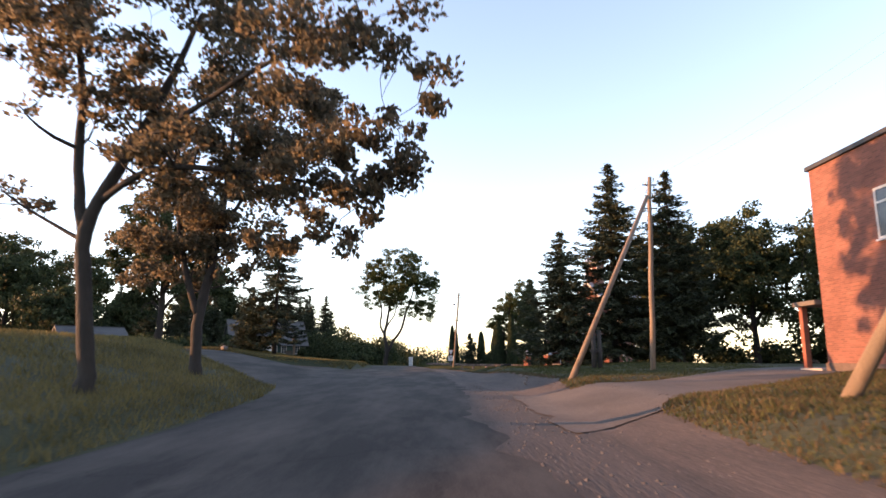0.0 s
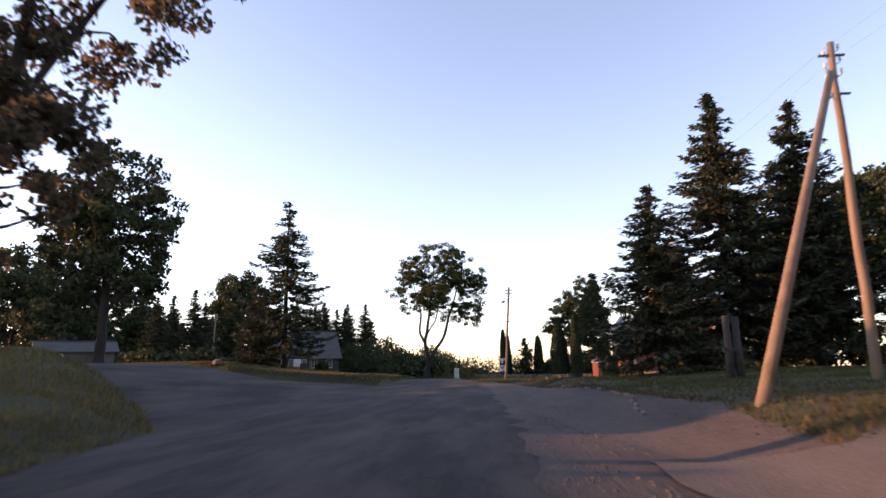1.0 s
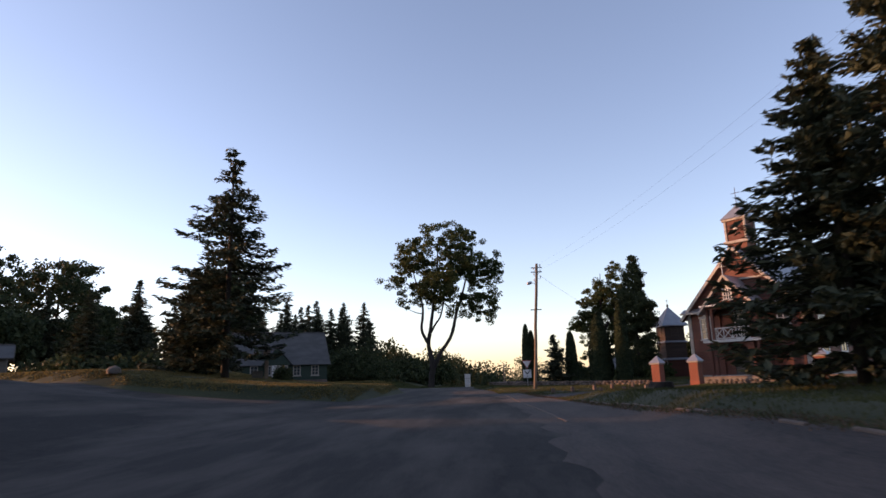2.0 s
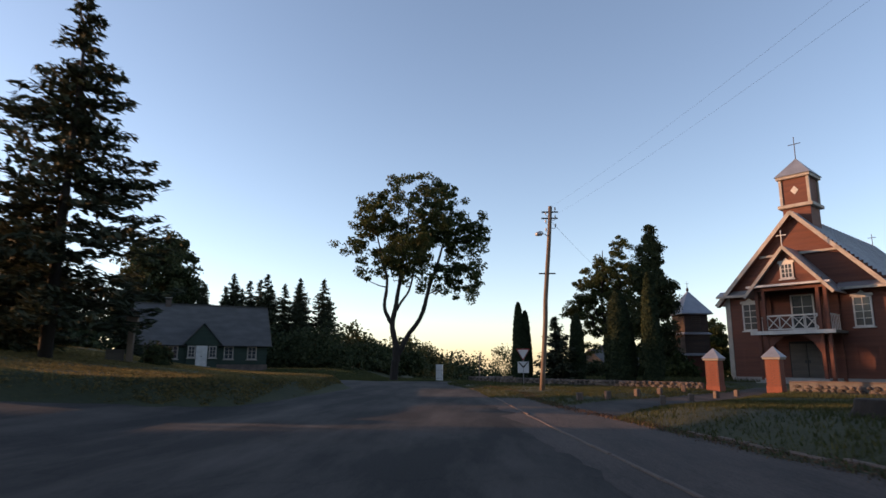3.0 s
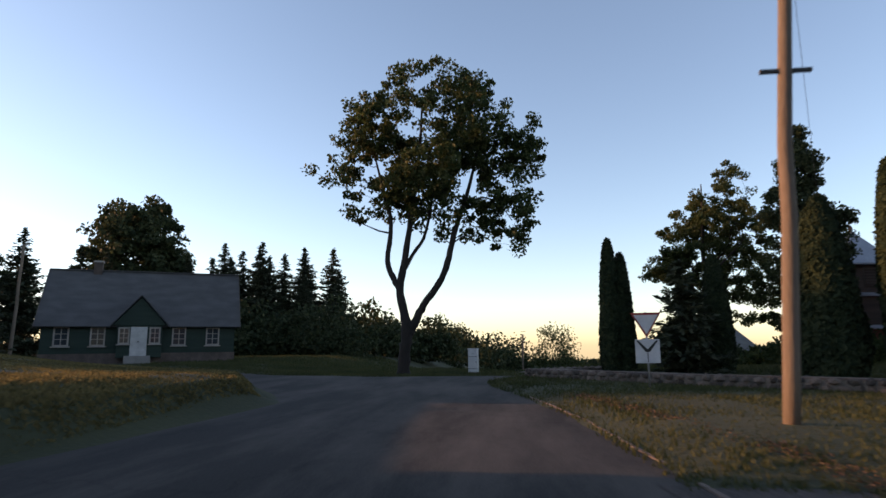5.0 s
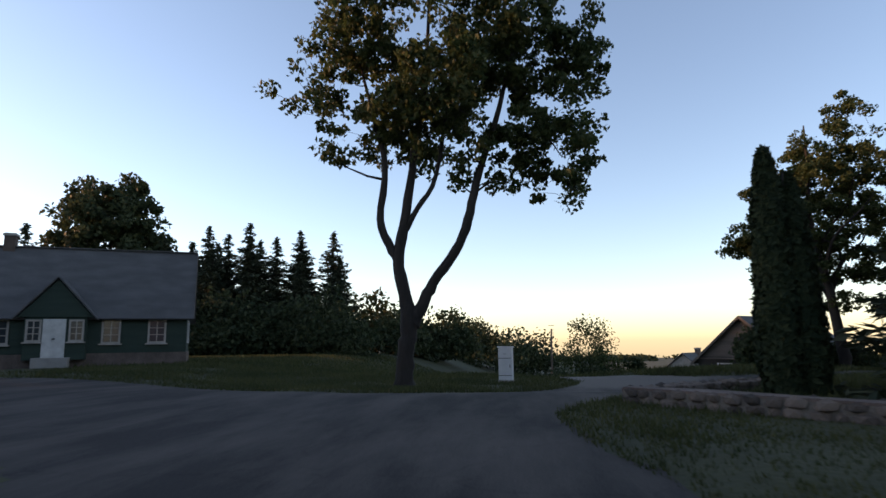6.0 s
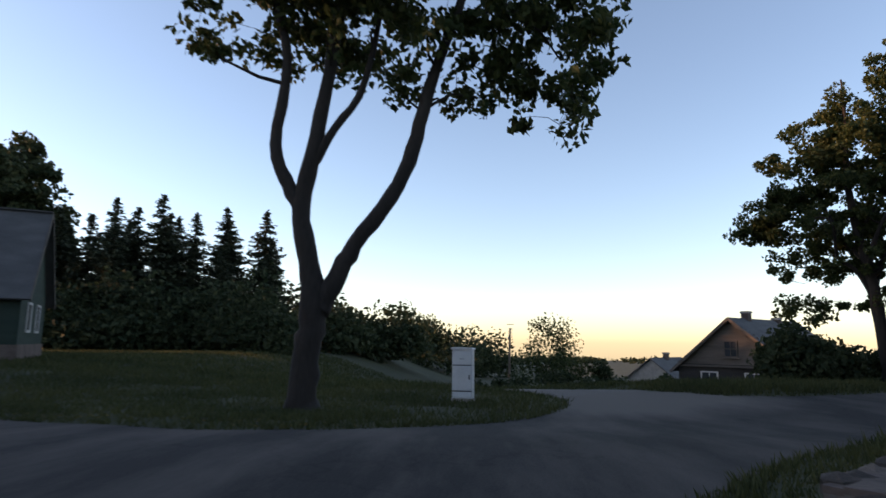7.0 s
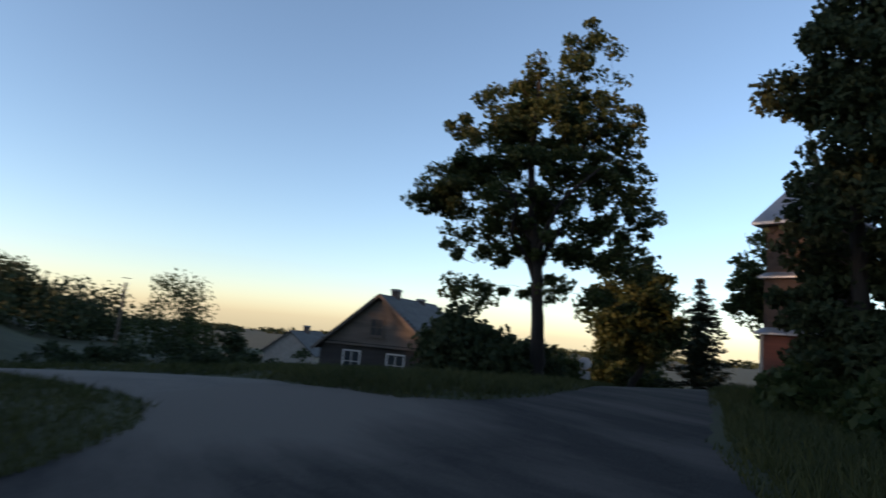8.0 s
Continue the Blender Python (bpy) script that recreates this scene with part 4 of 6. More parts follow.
# ---------------------------------------------------------------- gate pillars, wall, bollards
def gate_pillar(at, rz):
    p = thing("gate_pillar", "square red brick gate pillar with pale pyramid cap", "pillar", at, rz, "brick pillars of the churchyard gate")
    m = Mesh()
    z, k = 0.0, 0
    m.box(-0.43, 0.43, -0.43, 0.43, -0.3, 0.28, 0.012)
    part("base", m, BRICK_RED, p)
    shaft = part("shaft", Mesh().box(-0.392, 0.392, -0.392, 0.392, 0.28, 1.42), DARK_STONE, p, "dark weathered mortar joints")
    brick = Mesh().box(-0.122, 0.122, -0.012, 0.012, -0.0315, 0.0315, 0.005).data("brick", BRICK_RED)
    rng = random.Random(int(at[0] * 10))
    for row in range(15):
        zz = 0.32 + row * 0.075
        for side in range(4):
            for j in range(3):
                x = -0.265 + j * 0.265 + (0.05 if row % 2 else -0.05)
                b = new("brick", brick)
                b.parent = shaft
                b.matrix_basis = pose(0, 0, 0, 0, 0, 90 * side) @ pose(max(-0.278, min(0.278, x)), -0.398 + rng.uniform(-0.004, 0.004), zz)
    part("cap_band", Mesh().box(-0.5, 0.5, -0.5, 0.5, 1.42, 1.52, 0.015), CONCRETE, p)
    cap = Mesh().add([(-0.56, -0.56, 1.52), (0.56, -0.56, 1.52), (0.56, 0.56, 1.52), (-0.56, 0.56, 1.52), (0, 0, 2.0)], [(3, 2, 1, 0), (0, 1, 4), (1, 2, 4), (2, 3, 4), (3, 0, 4)])
    part("cap", cap, ROOF_METAL, p, "pale sheet-metal pyramid cap")
    p.scale = (0.78, 0.78, 1.06)
    return p


gate_pillar((10.55, 73.3, 0.0), -44)
gate_pillar((12.65, 71.6, 0.05), -44)
gate_pillar((18.2, 66.3, 0.15), -40)


STONE_RNG = random.Random(11)
STONES = []
for k in range(10):
    bm = bmesh.new()
    bmesh.ops.create_icosphere(bm, subdivisions=1, radius=0.5)
    for v in bm.verts:
        v.co *= 1 + STONE_RNG.uniform(-0.16, 0.16)
    me = bpy.data.meshes.new("stone")
    bm.to_mesh(me)
    bm.free()
    me.materials.append(STONE)
    STONES.append(me)


def stone_wall(name, line, height, near):
    """A low wall of round field stones in mortar with a flat concrete coping."""
    w = tagged(new(name), "low field-stone churchyard wall with a flat coping", "wall", kind="structure")
    core, cope = Mesh(), Mesh()
    for (ax, ay), (bx, by) in zip(line, line[1:]):
        n = max(1, int(math.hypot(bx - ax, by - ay) / 1.6))
        d = Vector((bx - ax, by - ay)).normalized()
        s = Vector((-d.y, d.x))
        for j in range(n):
            p, q = Vector((ax, ay)).lerp((bx, by), j / n), Vector((ax, ay)).lerp((bx, by), (j + 1) / n)
            z0, z1 = ground_z(*p), ground_z(*q)
            a = [(*(p + s * o), z0 - 0.3) for o in (-0.2, 0.2)] + [(*(q + s * o), z1 - 0.3) for o in (-0.2, 0.2)]
            t = [(x, y, z + 0.3 + height - 0.07) for x, y, z in a]
            core.add(a + t, [(0, 2, 6, 4), (3, 1, 5, 7), (4, 6, 7, 5), (1, 0, 4, 5), (2, 3, 7, 6)])
            a = [(*(p + s * o), z0 + height - 0.07) for o in (-0.21, 0.21)] + [(*(q + s * o), z1 + height - 0.07) for o in (-0.21, 0.21)]
            t = [(x, y, z + 0.05 + 0.03 * noise.noise((x * 2, y * 2, 1))) for x, y, z in a]
            cope.add(a + t, [(0, 2, 6, 4), (3, 1, 5, 7), (4, 6, 7, 5), (1, 0, 4, 5), (2, 3, 7, 6), (0, 1, 3, 2)])
    part("mortar_core", core, MORTAR, w, "rough grey mortar")
    part("coping", cope, DARK_STONE, w, "weathered dark mortar coping")
    rest = Mesh()
    count = 0
    for (ax, ay), (bx, by) in zip(line, line[1:]):
        L = math.hypot(bx - ax, by - ay)
        d = Vector((bx - ax, by - ay)) / L
        s = Vector((d.y, -d.x))
        for side in (1, -1):
            for row in range(2):
                u = STONE_RNG.uniform(0, 0.2)
                while u < L - 0.1:
                    wd, ht = STONE_RNG.uniform(0.20, 0.40), STONE_RNG.uniform(0.18, 0.25)
                    p = Vector((ax, ay)) + d * (u + wd / 2) + s * side * 0.19
                    z = ground_z(*p) + 0.06 + row * 0.165 + STONE_RNG.uniform(-0.02, 0.02)
                    m = pose(p.x, p.y, z, 0, 0, math.degrees(math.atan2(d.y, d.x))) @ Matrix.Diagonal((wd * 1.08, STONE_RNG.uniform(0.20, 0.30), ht, 1))
                    me = STONES[STONE_RNG.randrange(10)]
                    if side == near and count < 290:
                        o = new("stone", me)
                        o.parent = w
                        o.matrix_basis = m
                        count += 1
                    else:
                        rest.add([m @ v.co for v in me.vertices], [tuple(f.vertices) for f in me.polygons])
                    u += wd + STONE_RNG.uniform(0.0, 0.08)
    if rest.v:
        o = part("stonework", rest, STONE, w)
        o["kind"] = "stuff"
    return w


stone_wall("wall_churchyard_west", [(-1.5, 84.8), (3.2, 79.4), (7.3, 75.6), (10.1, 73.7)], 0.34, 1)
stone_wall("wall_churchyard_north", [(-1.5, 84.8), (0.7, 86.6), (2.6, 87.9)], 0.28, -1)
stone_wall("wall_churchyard_south", [(13.1, 71.2), (17.8, 66.6), (24, 60), (32, 52)], 0.5, 1)

for k, (x, y, h) in enumerate([(2.4, 64.9, 0.34), (3.65, 66.0, 0.36), (5.2, 67.7, 0.35), (6.5, 69.0, 0.34), (8.3, 71.3, 0.36), (4.95, 63.6, 0.36), (6.6, 65.6, 0.34), (8.35, 67.7, 0.35), (9.8, 69.2, 0.34)]):
    b = thing("bollard", "short squat concrete bollard edging the church path", "bollard", on_ground(x, y, 0.05), 10 + 13 * k, "bollards along the church path")
    part("post", Mesh().box(-0.10, 0.10, -0.09, 0.09, 0, h, 0.02), POST_STONE, b, "weathered concrete")


# ---------------------------------------------------------------- houses
def gable_house(name, label, at, rz, L, depth, eave, ridge, wall_mat, roof_mat, over=0.45):
    """A long house whose front lies along local x at y = 0 and whose ridge runs along x."""
    h = thing(name, label, "house", at, rz)
    m = Mesh()
    x, d = L / 2, depth
    m.add([(-x, 0, 0), (x, 0, 0), (x, d, 0), (-x, d, 0), (-x, 0, eave), (x, 0, eave), (x, d, eave), (-x, d, eave), (-x, d / 2, ridge - 0.15), (x, d / 2, ridge - 0.15)],
          [(0, 1, 5, 4), (2, 3, 7, 6), (1, 2, 6, 9, 5), (3, 0, 4, 8, 7)])
    part("wall", m, wall_mat, h)
    part("foundation", Mesh().box(-x - 0.05, x + 0.05, -0.05, d + 0.05, -1.2, 0.3), DARK_STONE, h, "low dark stone plinth")
    k = (ridge - eave) / (d / 2)
    xe = x + 0.35
    roof = part("roof", Mesh().slab((-xe, -over, eave - over * k), (xe, -over, eave - over * k), (xe, d / 2, ridge), (-xe, d / 2, ridge), 0.1), roof_mat, h)
    part("roof", Mesh().slab((xe, d + over, eave - over * k), (-xe, d + over, eave - over * k), (-xe, d / 2, ridge), (xe, d / 2, ridge), 0.1), roof_mat, h)
    for s in (-1, 1):
        part("barge_board", Mesh().bar((s * (xe + 0.02), -over, eave - over * k - 0.08), (s * (xe + 0.02), d / 2, ridge - 0.08), 0.04, 0.18), GREY_WOOD, h)
        part("barge_board", Mesh().bar((s * (xe + 0.02), d + over, eave - over * k - 0.08), (s * (xe + 0.02), d / 2, ridge - 0.08), 0.04, 0.18), GREY_WOOD, h)
    part("ridge_cap", Mesh().bar((-xe, d / 2, ridge + 0.02), (xe, d / 2, ridge + 0.02), 0.3, 0.06), roof_mat, roof)
    return h


def chimney(parent, x, y, z0, z1, w=0.55):
    c = part("chimney", Mesh().box(x - w / 2, x + w / 2, y - w / 2, y + w / 2, z0, z1), SOOT_BRICK, parent, "soot-stained brick chimney")
    part("chimney_cap", Mesh().box(x - w / 2 - 0.06, x + w / 2 + 0.06, y - w / 2 - 0.06, y + w / 2 + 0.06, z1 - 0.16, z1 - 0.04), CONCRETE, c)
    return c


HX, HY = -27.7, 101.0
house = gable_house("wooden_house", "long low dark green wooden house with grey roof", (HX, HY, 0.82), 29, 12.2, 6.4, 2.65, 6.35, GREEN_WOOD, ROOF_GREY)
part("siding", siding(6.0, 0.32, 2.6, 0, 0.2), GREEN_WOOD, house)
for x in (-4.9, -2.75, 2.35, 4.6):
    window_unit(house, x, 1.45, 0.72, 1.1, -0.035, mat=PALE_PAINT, bars=(2, 3))
# entrance bay with its own gablet
part("entrance_bay", Mesh().box(-1.55, 1.25, -0.5, -0.003, 0, 2.25), GREEN_WOOD, house)
part("gablet", Mesh().prism([(-1.85, 2.2), (1.55, 2.2), (-0.15, 4.15)], -0.62, 0.9), GREEN_WOOD, house)
part("gablet_roof", Mesh().slab((-2.05, -0.8, 2.05), (-0.15, -0.8, 4.25), (-0.15, 2.0, 4.25), (-2.05, 2.0, 2.05), -0.07), ROOF_GREY, house)
part("gablet_roof", Mesh().slab((1.75, -0.8, 2.05), (-0.15, -0.8, 4.25), (-0.15, 2.0, 4.25), (1.75, 2.0, 2.05), 0.07), ROOF_GREY, house)
door = part("front_door", Mesh().box(-0.72, 0.32, -0.56, -0.503, 0.1, 2.1, 0.01), WHITE_PAINT, house, "white double front door")
part("door_panel", Mesh().box(-0.62, -0.24, -0.575, -0.562, 0.3, 1.0), WHITE_PAINT, door)
part("door_panel", Mesh().box(-0.16, 0.22, -0.575, -0.562, 0.3, 1.0), WHITE_PAINT, door)
part("door_handle", Mesh().box(-0.26, -0.14, -0.61, -0.563, 1.05, 1.1), IRON, door)
for x in (-1.12, 0.8):
    window_unit(house, x, 1.5, 0.5, 0.95, -0.503, mat=PALE_PAINT, bars=(2, 3))
part("door_step", Mesh().box(-1.0, 0.6, -1.2, -0.5, -0.4, 0.12, 0.015), CONCRETE, house)
for y in (2.0, 4.3):
    f = Mesh()
    f.box(6.103, 6.16, y - 0.5, y - 0.4, 0.8, 2.1), f.box(6.103, 6.16, y + 0.4, y + 0.5, 0.8, 2.1), f.box(6.103, 6.16, y - 0.4, y + 0.4, 0.8, 0.9), f.box(6.103, 6.16, y - 0.4, y + 0.4, 2.0, 2.1)
    w = part("gable_window", f, WHITE_PAINT, house, "white-painted window surround")
    part("pane", Mesh().box(6.103, 6.115, y - 0.4, y + 0.4, 0.9, 2.0), GLASS, w)
chimney(house, -3.4, 3.2, 5.9, 7.1)

H2Z = -2.96
house2 = thing("gabled_house", "grey-brown gabled house with two brick chimneys behind bushes", "house", (14.93, 126.0, H2Z), -48.2)
W2, E2, R2, D2 = 4.3, 2.65, 6.25, 11.5
part("wall", gable_wall(W2, E2, R2 - 0.2, 0, D2), DARK_BOARDS, house2, "dark tarred boards")
part("foundation", Mesh().box(-W2 - 0.05, W2 + 0.05, -0.05, D2 + 0.05, -1.2, 0.35), DARK_STONE, house2)
part("gable_siding", siding(W2, E2 + 0.15, R2 - 0.5, 0, 0.2, apex=R2 - 0.2), GREY_WOOD, house2, "vertical-weathered gable boards")
for s in (-1, 1):
    k = (R2 - E2) / W2
    a, b, d, f = (0, -0.4, R2), (0, D2 + 0.4, R2), (s * (W2 + 0.5), -0.4, E2 - 0.5 * k), (s * (W2 + 0.5), D2 + 0.4, E2 - 0.5 * k)
    part("roof", Mesh().slab(d, a, b, f, 0.1) if s < 0 else Mesh().slab(a, d, f, b, 0.1), ROOF_GREY, house2, "grey corrugated roof")
    part("barge_board", Mesh().bar((0, -0.42, R2 - 0.1), (s * (W2 + 0.5), -0.42, E2 - 0.5 * k - 0.1), 0.05, 0.2), GREY_WOOD, house2)
part("gable_ledge", Mesh().box(-W2 - 0.1, W2 + 0.1, -0.25, -0.003, E2 - 0.05, E2 + 0.08), GREY_WOOD, house2)
window_unit(house2, -1.82, 1.5, 1.15, 1.35, -0.003, bars=(2, 2))
window_unit(house2, 1.46, 1.5, 1.15, 1.35, -0.003, bars=(2, 2))
window_unit(house2, -0.1, 3.95, 0.85, 1.05, -0.035, mat=GREY_WOOD, bars=(2, 2))
chimney(house2, 0.0, 2.6, 5.7, 6.8)
chimney(house2, 0.1, 7.7, 5.7, 6.45)

shed = thing("far_shed", "small pale gabled farm shed in the valley", "shed", (16.8, 153.0, -4.6), -45)
# The pale paint puts the low sun on the gable into the wall colour.
part("wall", gable_wall(3.0, 2.0, 4.1, 0, 7), PALE_PAINT, shed, "weathered boards, lightened for the sunlit gable")
for s in (-1, 1):
    a, b, d, f = (0, -0.3, 4.3), (0, 7.3, 4.3), (s * 3.4, -0.3, 1.75), (s * 3.4, 7.3, 1.75)
    part("roof", Mesh().slab(d, a, b, f, 0.1) if s < 0 else Mesh().slab(a, d, f, b, 0.1), ROOF_GREY, shed)
part("foundation", Mesh().box(-3.05, 3.05, -0.05, 7.05, -2.5, 0.02), CONCRETE, shed)
chimney(shed, 0.2, 3.2, 4.0, 4.9)


barn = gable_house("grey_shed", "low pale-walled shed with grey roof across the side road", (-37.0, 66.0, 1.75), 40, 6.0, 4.2, 1.7, 2.6, GREY_WOOD, ROOF_GREY, 0.3)
part("shed_door", Mesh().box(0.6, 1.9, -0.05, -0.003, 0.3, 1.6), BROWN_WOOD, barn, "dark plank door")
window_unit(barn, -1.5, 0.95, 0.7, 0.6, -0.003, bars=(2, 1))


# ---------------------------------------------------------------- brick building beside the driveway
def build_brick_block():
    z = 0.85
    c = thing("brick_building", "two-storey flat-roofed red brick building", "building", (15.7, 25.6, z), 0)
    part("wall", Mesh().box(0, 14, -22, 0, -0.6, 8.5), WALL_BRICK, c, "plain red brick wall")
    part("parapet", Mesh().box(-0.12, 14.12, -22.12, 0.12, 8.5, 8.7, 0.02), BLACK, c, "black tarred roof edge")
    part("plinth", Mesh().box(-0.06, 14.06, -22.06, 0.06, -0.7, 0.35), SOOT_BRICK, c, "dark brick plinth")
    for y in (-4.4, -8.2, -12.0, -15.8):
        for z0 in (4.8, 1.0):
            if z0 < 2 and y > -9:
                continue
            f = Mesh()
            f.box(-0.05, -0.003, y - 0.75, y - 0.66, z0, z0 + 1.9), f.box(-0.05, -0.003, y + 0.66, y + 0.75, z0, z0 + 1.9), f.box(-0.05, -0.003, y - 0.66, y + 0.66, z0, z0 + 0.09)
            f.box(-0.05, -0.003, y - 0.66, y + 0.66, z0 + 1.81, z0 + 1.9), f.box(-0.05, -0.003, y - 0.66, y + 0.66, z0 + 1.3, z0 + 1.38)
            w = part("window", f, WHITE_PAINT, c, "white-framed window")
            part("pane", Mesh().box(-0.02, -0.004, y - 0.66, y + 0.66, z0 + 0.09, z0 + 1.81), GLASS, w, "dark glass")
            part("sill", Mesh().box(-0.12, -0.003, y - 0.8, y + 0.8, z0 - 0.07, z0 - 0.004), GALV, w)
    # entrance canopy on the far end
    part("canopy", Mesh().box(-0.25, 3.2, 0.125, 1.7, 2.75, 2.95, 0.02), GREY_WOOD, c, "flat timber entrance canopy")
    for x, y in ((0.05, 1.45), (2.9, 1.45)):
        part("canopy_post", Mesh().box(x - 0.12, x + 0.12, y - 0.12, y + 0.12, -0.3, 2.75, 0.015), BRICK_RED, c, "red-painted canopy post")
    part("porch_step", Mesh().box(-0.2, 3.1, 0.13, 1.65, -0.7, 0.12, 0.02), CONCRETE, c)
    return c


build_brick_block()


# ---------------------------------------------------------------- poles, signs, cabinet
def insulators(parent, x, y, z, side, n=3, gap=0.28):
    for k in range(n):
        s = side if side else (-1 if k % 2 else 1)
        zz = z - gap * k
        hook = part("insulator_hook", Mesh().tube([(x, y, zz), (x + s * 0.14, y, zz - 0.03), (x + s * 0.22, y, zz + 0.02), (x + s * 0.22, y, zz + 0.1)], [0.012] * 4, 5), IRON, parent)
        part("insulator", Mesh().tube([(x + s * 0.22, y, zz + 0.07), (x + s * 0.22, y, zz + 0.12), (x + s * 0.22, y, zz + 0.15), (x + s * 0.22, y, zz + 0.2)], [0.035, 0.05, 0.03, 0.045], 8), PORCELAIN, hook, "pale porcelain insulator")


def wooden_pole(name, label, foot, top, r0, r1, z_lamp=None, crossarms=()):
    f, t = Vector(foot), Vector(top)
    p = thing(name, label, "utility pole", foot, 0)
    d = t - f
    rng = np.random.default_rng(int(abs(foot[0]) * 100))
    pts = [d * k + Vector((*(rng.normal(size=2) * 0.012), 0)) for k in np.linspace(-0.03, 1, 9)]
    part("pole", Mesh().tube(pts, np.linspace(r0, r1, 9), 12), POLE_WOOD, p, "weathered pale wooden pole", smooth=True)
    insulators(p, d.x, d.y, d.z - 0.25, 0, 6, 0.2)
    for k in crossarms:
        q = d * (k / d.z)
        part("crossarm", Mesh().bar(q + Vector((-0.38, 0, 0)), q + Vector((0.38, 0, 0)), 0.06, 0.06), IRON, p)
    if z_lamp:
        q = d * (z_lamp / d.z)
        arm = part("lamp_arm", Mesh().tube([q, q + Vector((-0.18, -0.12, 0.12)), q + Vector((-0.36, -0.25, 0.14))], [0.02] * 3, 6), GALV, p)
        part("lamp_head", Mesh().tube([q + Vector((-0.32, -0.22, 0.15)), q + Vector((-0.42, -0.30, 0.12)), q + Vector((-0.62, -0.46, 0.05))], [0.07, 0.12, 0.09], 10), GALV, arm, "pale street lamp head", smooth=True)
    return p


P1F, P1T = (10.05, 30.0, ground_z(10.05, 30.0)), (10.75, 31.0, 10.7)
pole_a = wooden_pole("braced_utility_pole", "weathered wooden utility pole with leaning brace, on grass", P1F, P1T, 0.135, 0.10, 7.9, (8.2, 9.5))
BR = Vector((5.0, 25.0, ground_z(5.0, 25.0))) - Vector(P1F)
TOPB = (Vector(P1T) - Vector(P1F)) * 0.89 + Vector((-0.16, -0.12, 0))
part("brace", Mesh().tube([BR - (TOPB - BR) * 0.02, BR.lerp(TOPB, 0.5), TOPB], [0.125, 0.115, 0.10], 12), POLE_WOOD, pole_a, "leaning wooden brace", smooth=True)
part("brace_bolt", Mesh().tube([TOPB + Vector((-0.2, -0.15, 0)), TOPB + Vector((0.35, 0.26, 0))], [0.02, 0.02], 6), IRON, pole_a)
P2F, P2T = (1.68, 70.2, ground_z(1.68, 70.2)), (2.25, 69.95, 8.6)
wooden_pole("lamp_utility_pole", "tall weathered wooden utility pole with street lamp", P2F, P2T, 0.12, 0.09, 7.0, (7.9, 8.2, 5.3))
# the stay of another pole beside the driveway
SF = (7.4, 12.3, ground_z(7.4, 12.3))
third = wooden_pole("braced_utility_pole", "weathered wooden utility pole with leaning stay, near the driveway", (11.6, 10.3, ground_z(11.6, 10.3)), (11.5, 10.2, 10.2), 0.17, 0.12, None, (8.6,))
s0 = Vector(SF) - Vector((11.6, 10.3, ground_z(11.6, 10.3)))
s1 = Vector((-0.15, 0.02, 8.2))
part("brace", Mesh().tube([s0 - (s1 - s0) * 0.02, s0.lerp(s1, 0.5), s1], [0.16, 0.14, 0.12], 12), POLE_WOOD, third, "leaning wooden brace", smooth=True)
wooden_pole("far_utility_pole", "thin distant wooden utility pole in the valley", (0.0, 150, -4.3), (0.2, 150, 3.0), 0.16, 0.11, None, (7.7,))
wooden_pole("far_utility_pole", "thin wooden utility pole behind the green house", (-44.3, 108.5, 0.4), (-44.0, 108.5, 10.6), 0.15, 0.11, None, (7.7,))


def wire(a, b, sag, r=0.008):
    a, b = Vector(a), Vector(b)
    pts = [a.lerp(b, t) - Vector((0, 0, 4 * sag * t * (1 - t))) for t in np.linspace(0, 1, 17)]
    o = part("overhead_wire", Mesh().tube(pts, [r] * 17, 4), IRON)
    return tagged(o, "thin dark overhead wire between poles", "wire", "overhead wires", "")


for dx, dz in ((-0.22, -0.2), (0.22, -0.42)):
    wire((P1T[0] + dx, P1T[1], P1T[2] + dz), (P2T[0] + dx, P2T[1], P2T[2] + dz), 0.9, 0.002)
    wire((P1T[0] + dx, P1T[1], P1T[2] + dz), (11.5 + dx, 10.2, 10.0 + dz), 0.4, 0.002)
wire((P2T[0], P2T[1], 7.9), (17.1, 99.2, 4.7), 0.6, 0.006)


def build_yield_sign():
    x, y = 1.55, 78.2
    s = thing("yield_sign", "white and red yield sign above a white route plate", "road sign", on_ground(x, y), -8)
    part("sign_post", Mesh().tube([(0, 0.03, -0.2), (0, 0.03, 2.35)], [0.03, 0.03], 8), GALV, s, "grey steel post", smooth=True)
    a = 0.45
    tri = [(0, 2.32 - 0.78), (a, 2.32), (-a, 2.32)]
    part("triangle", Mesh().prism(tri, -0.012, 0.008), SIGN_RED, s, "red-edged triangular sign")
    inner = [(0, 2.32 - 0.66), (a * 0.80, 2.25), (-a * 0.80, 2.25)]
    part("triangle_face", Mesh().prism(inner, -0.018, -0.0125), SIGN_WHITE, s)
    part("plate", Mesh().box(-0.36, 0.36, -0.012, 0.008, 0.78, 1.50, 0.004), SIGN_WHITE, s, "square white plate with a bent black arrow")
    bend_ = Mesh().prism([(-0.33, 1.47), (-0.26, 1.47), (0, 1.20), (0.26, 1.47), (0.33, 1.47), (0.06, 1.12), (-0.06, 1.12)], -0.018, -0.0125)
    part("arrow", bend_, BLACK, s)
    part("arrow_stem", Mesh().box(-0.012, 0.012, -0.018, -0.0125, 0.82, 1.12), BLACK, s)
    s.scale = (0.9, 0.9, 0.9)


build_yield_sign()


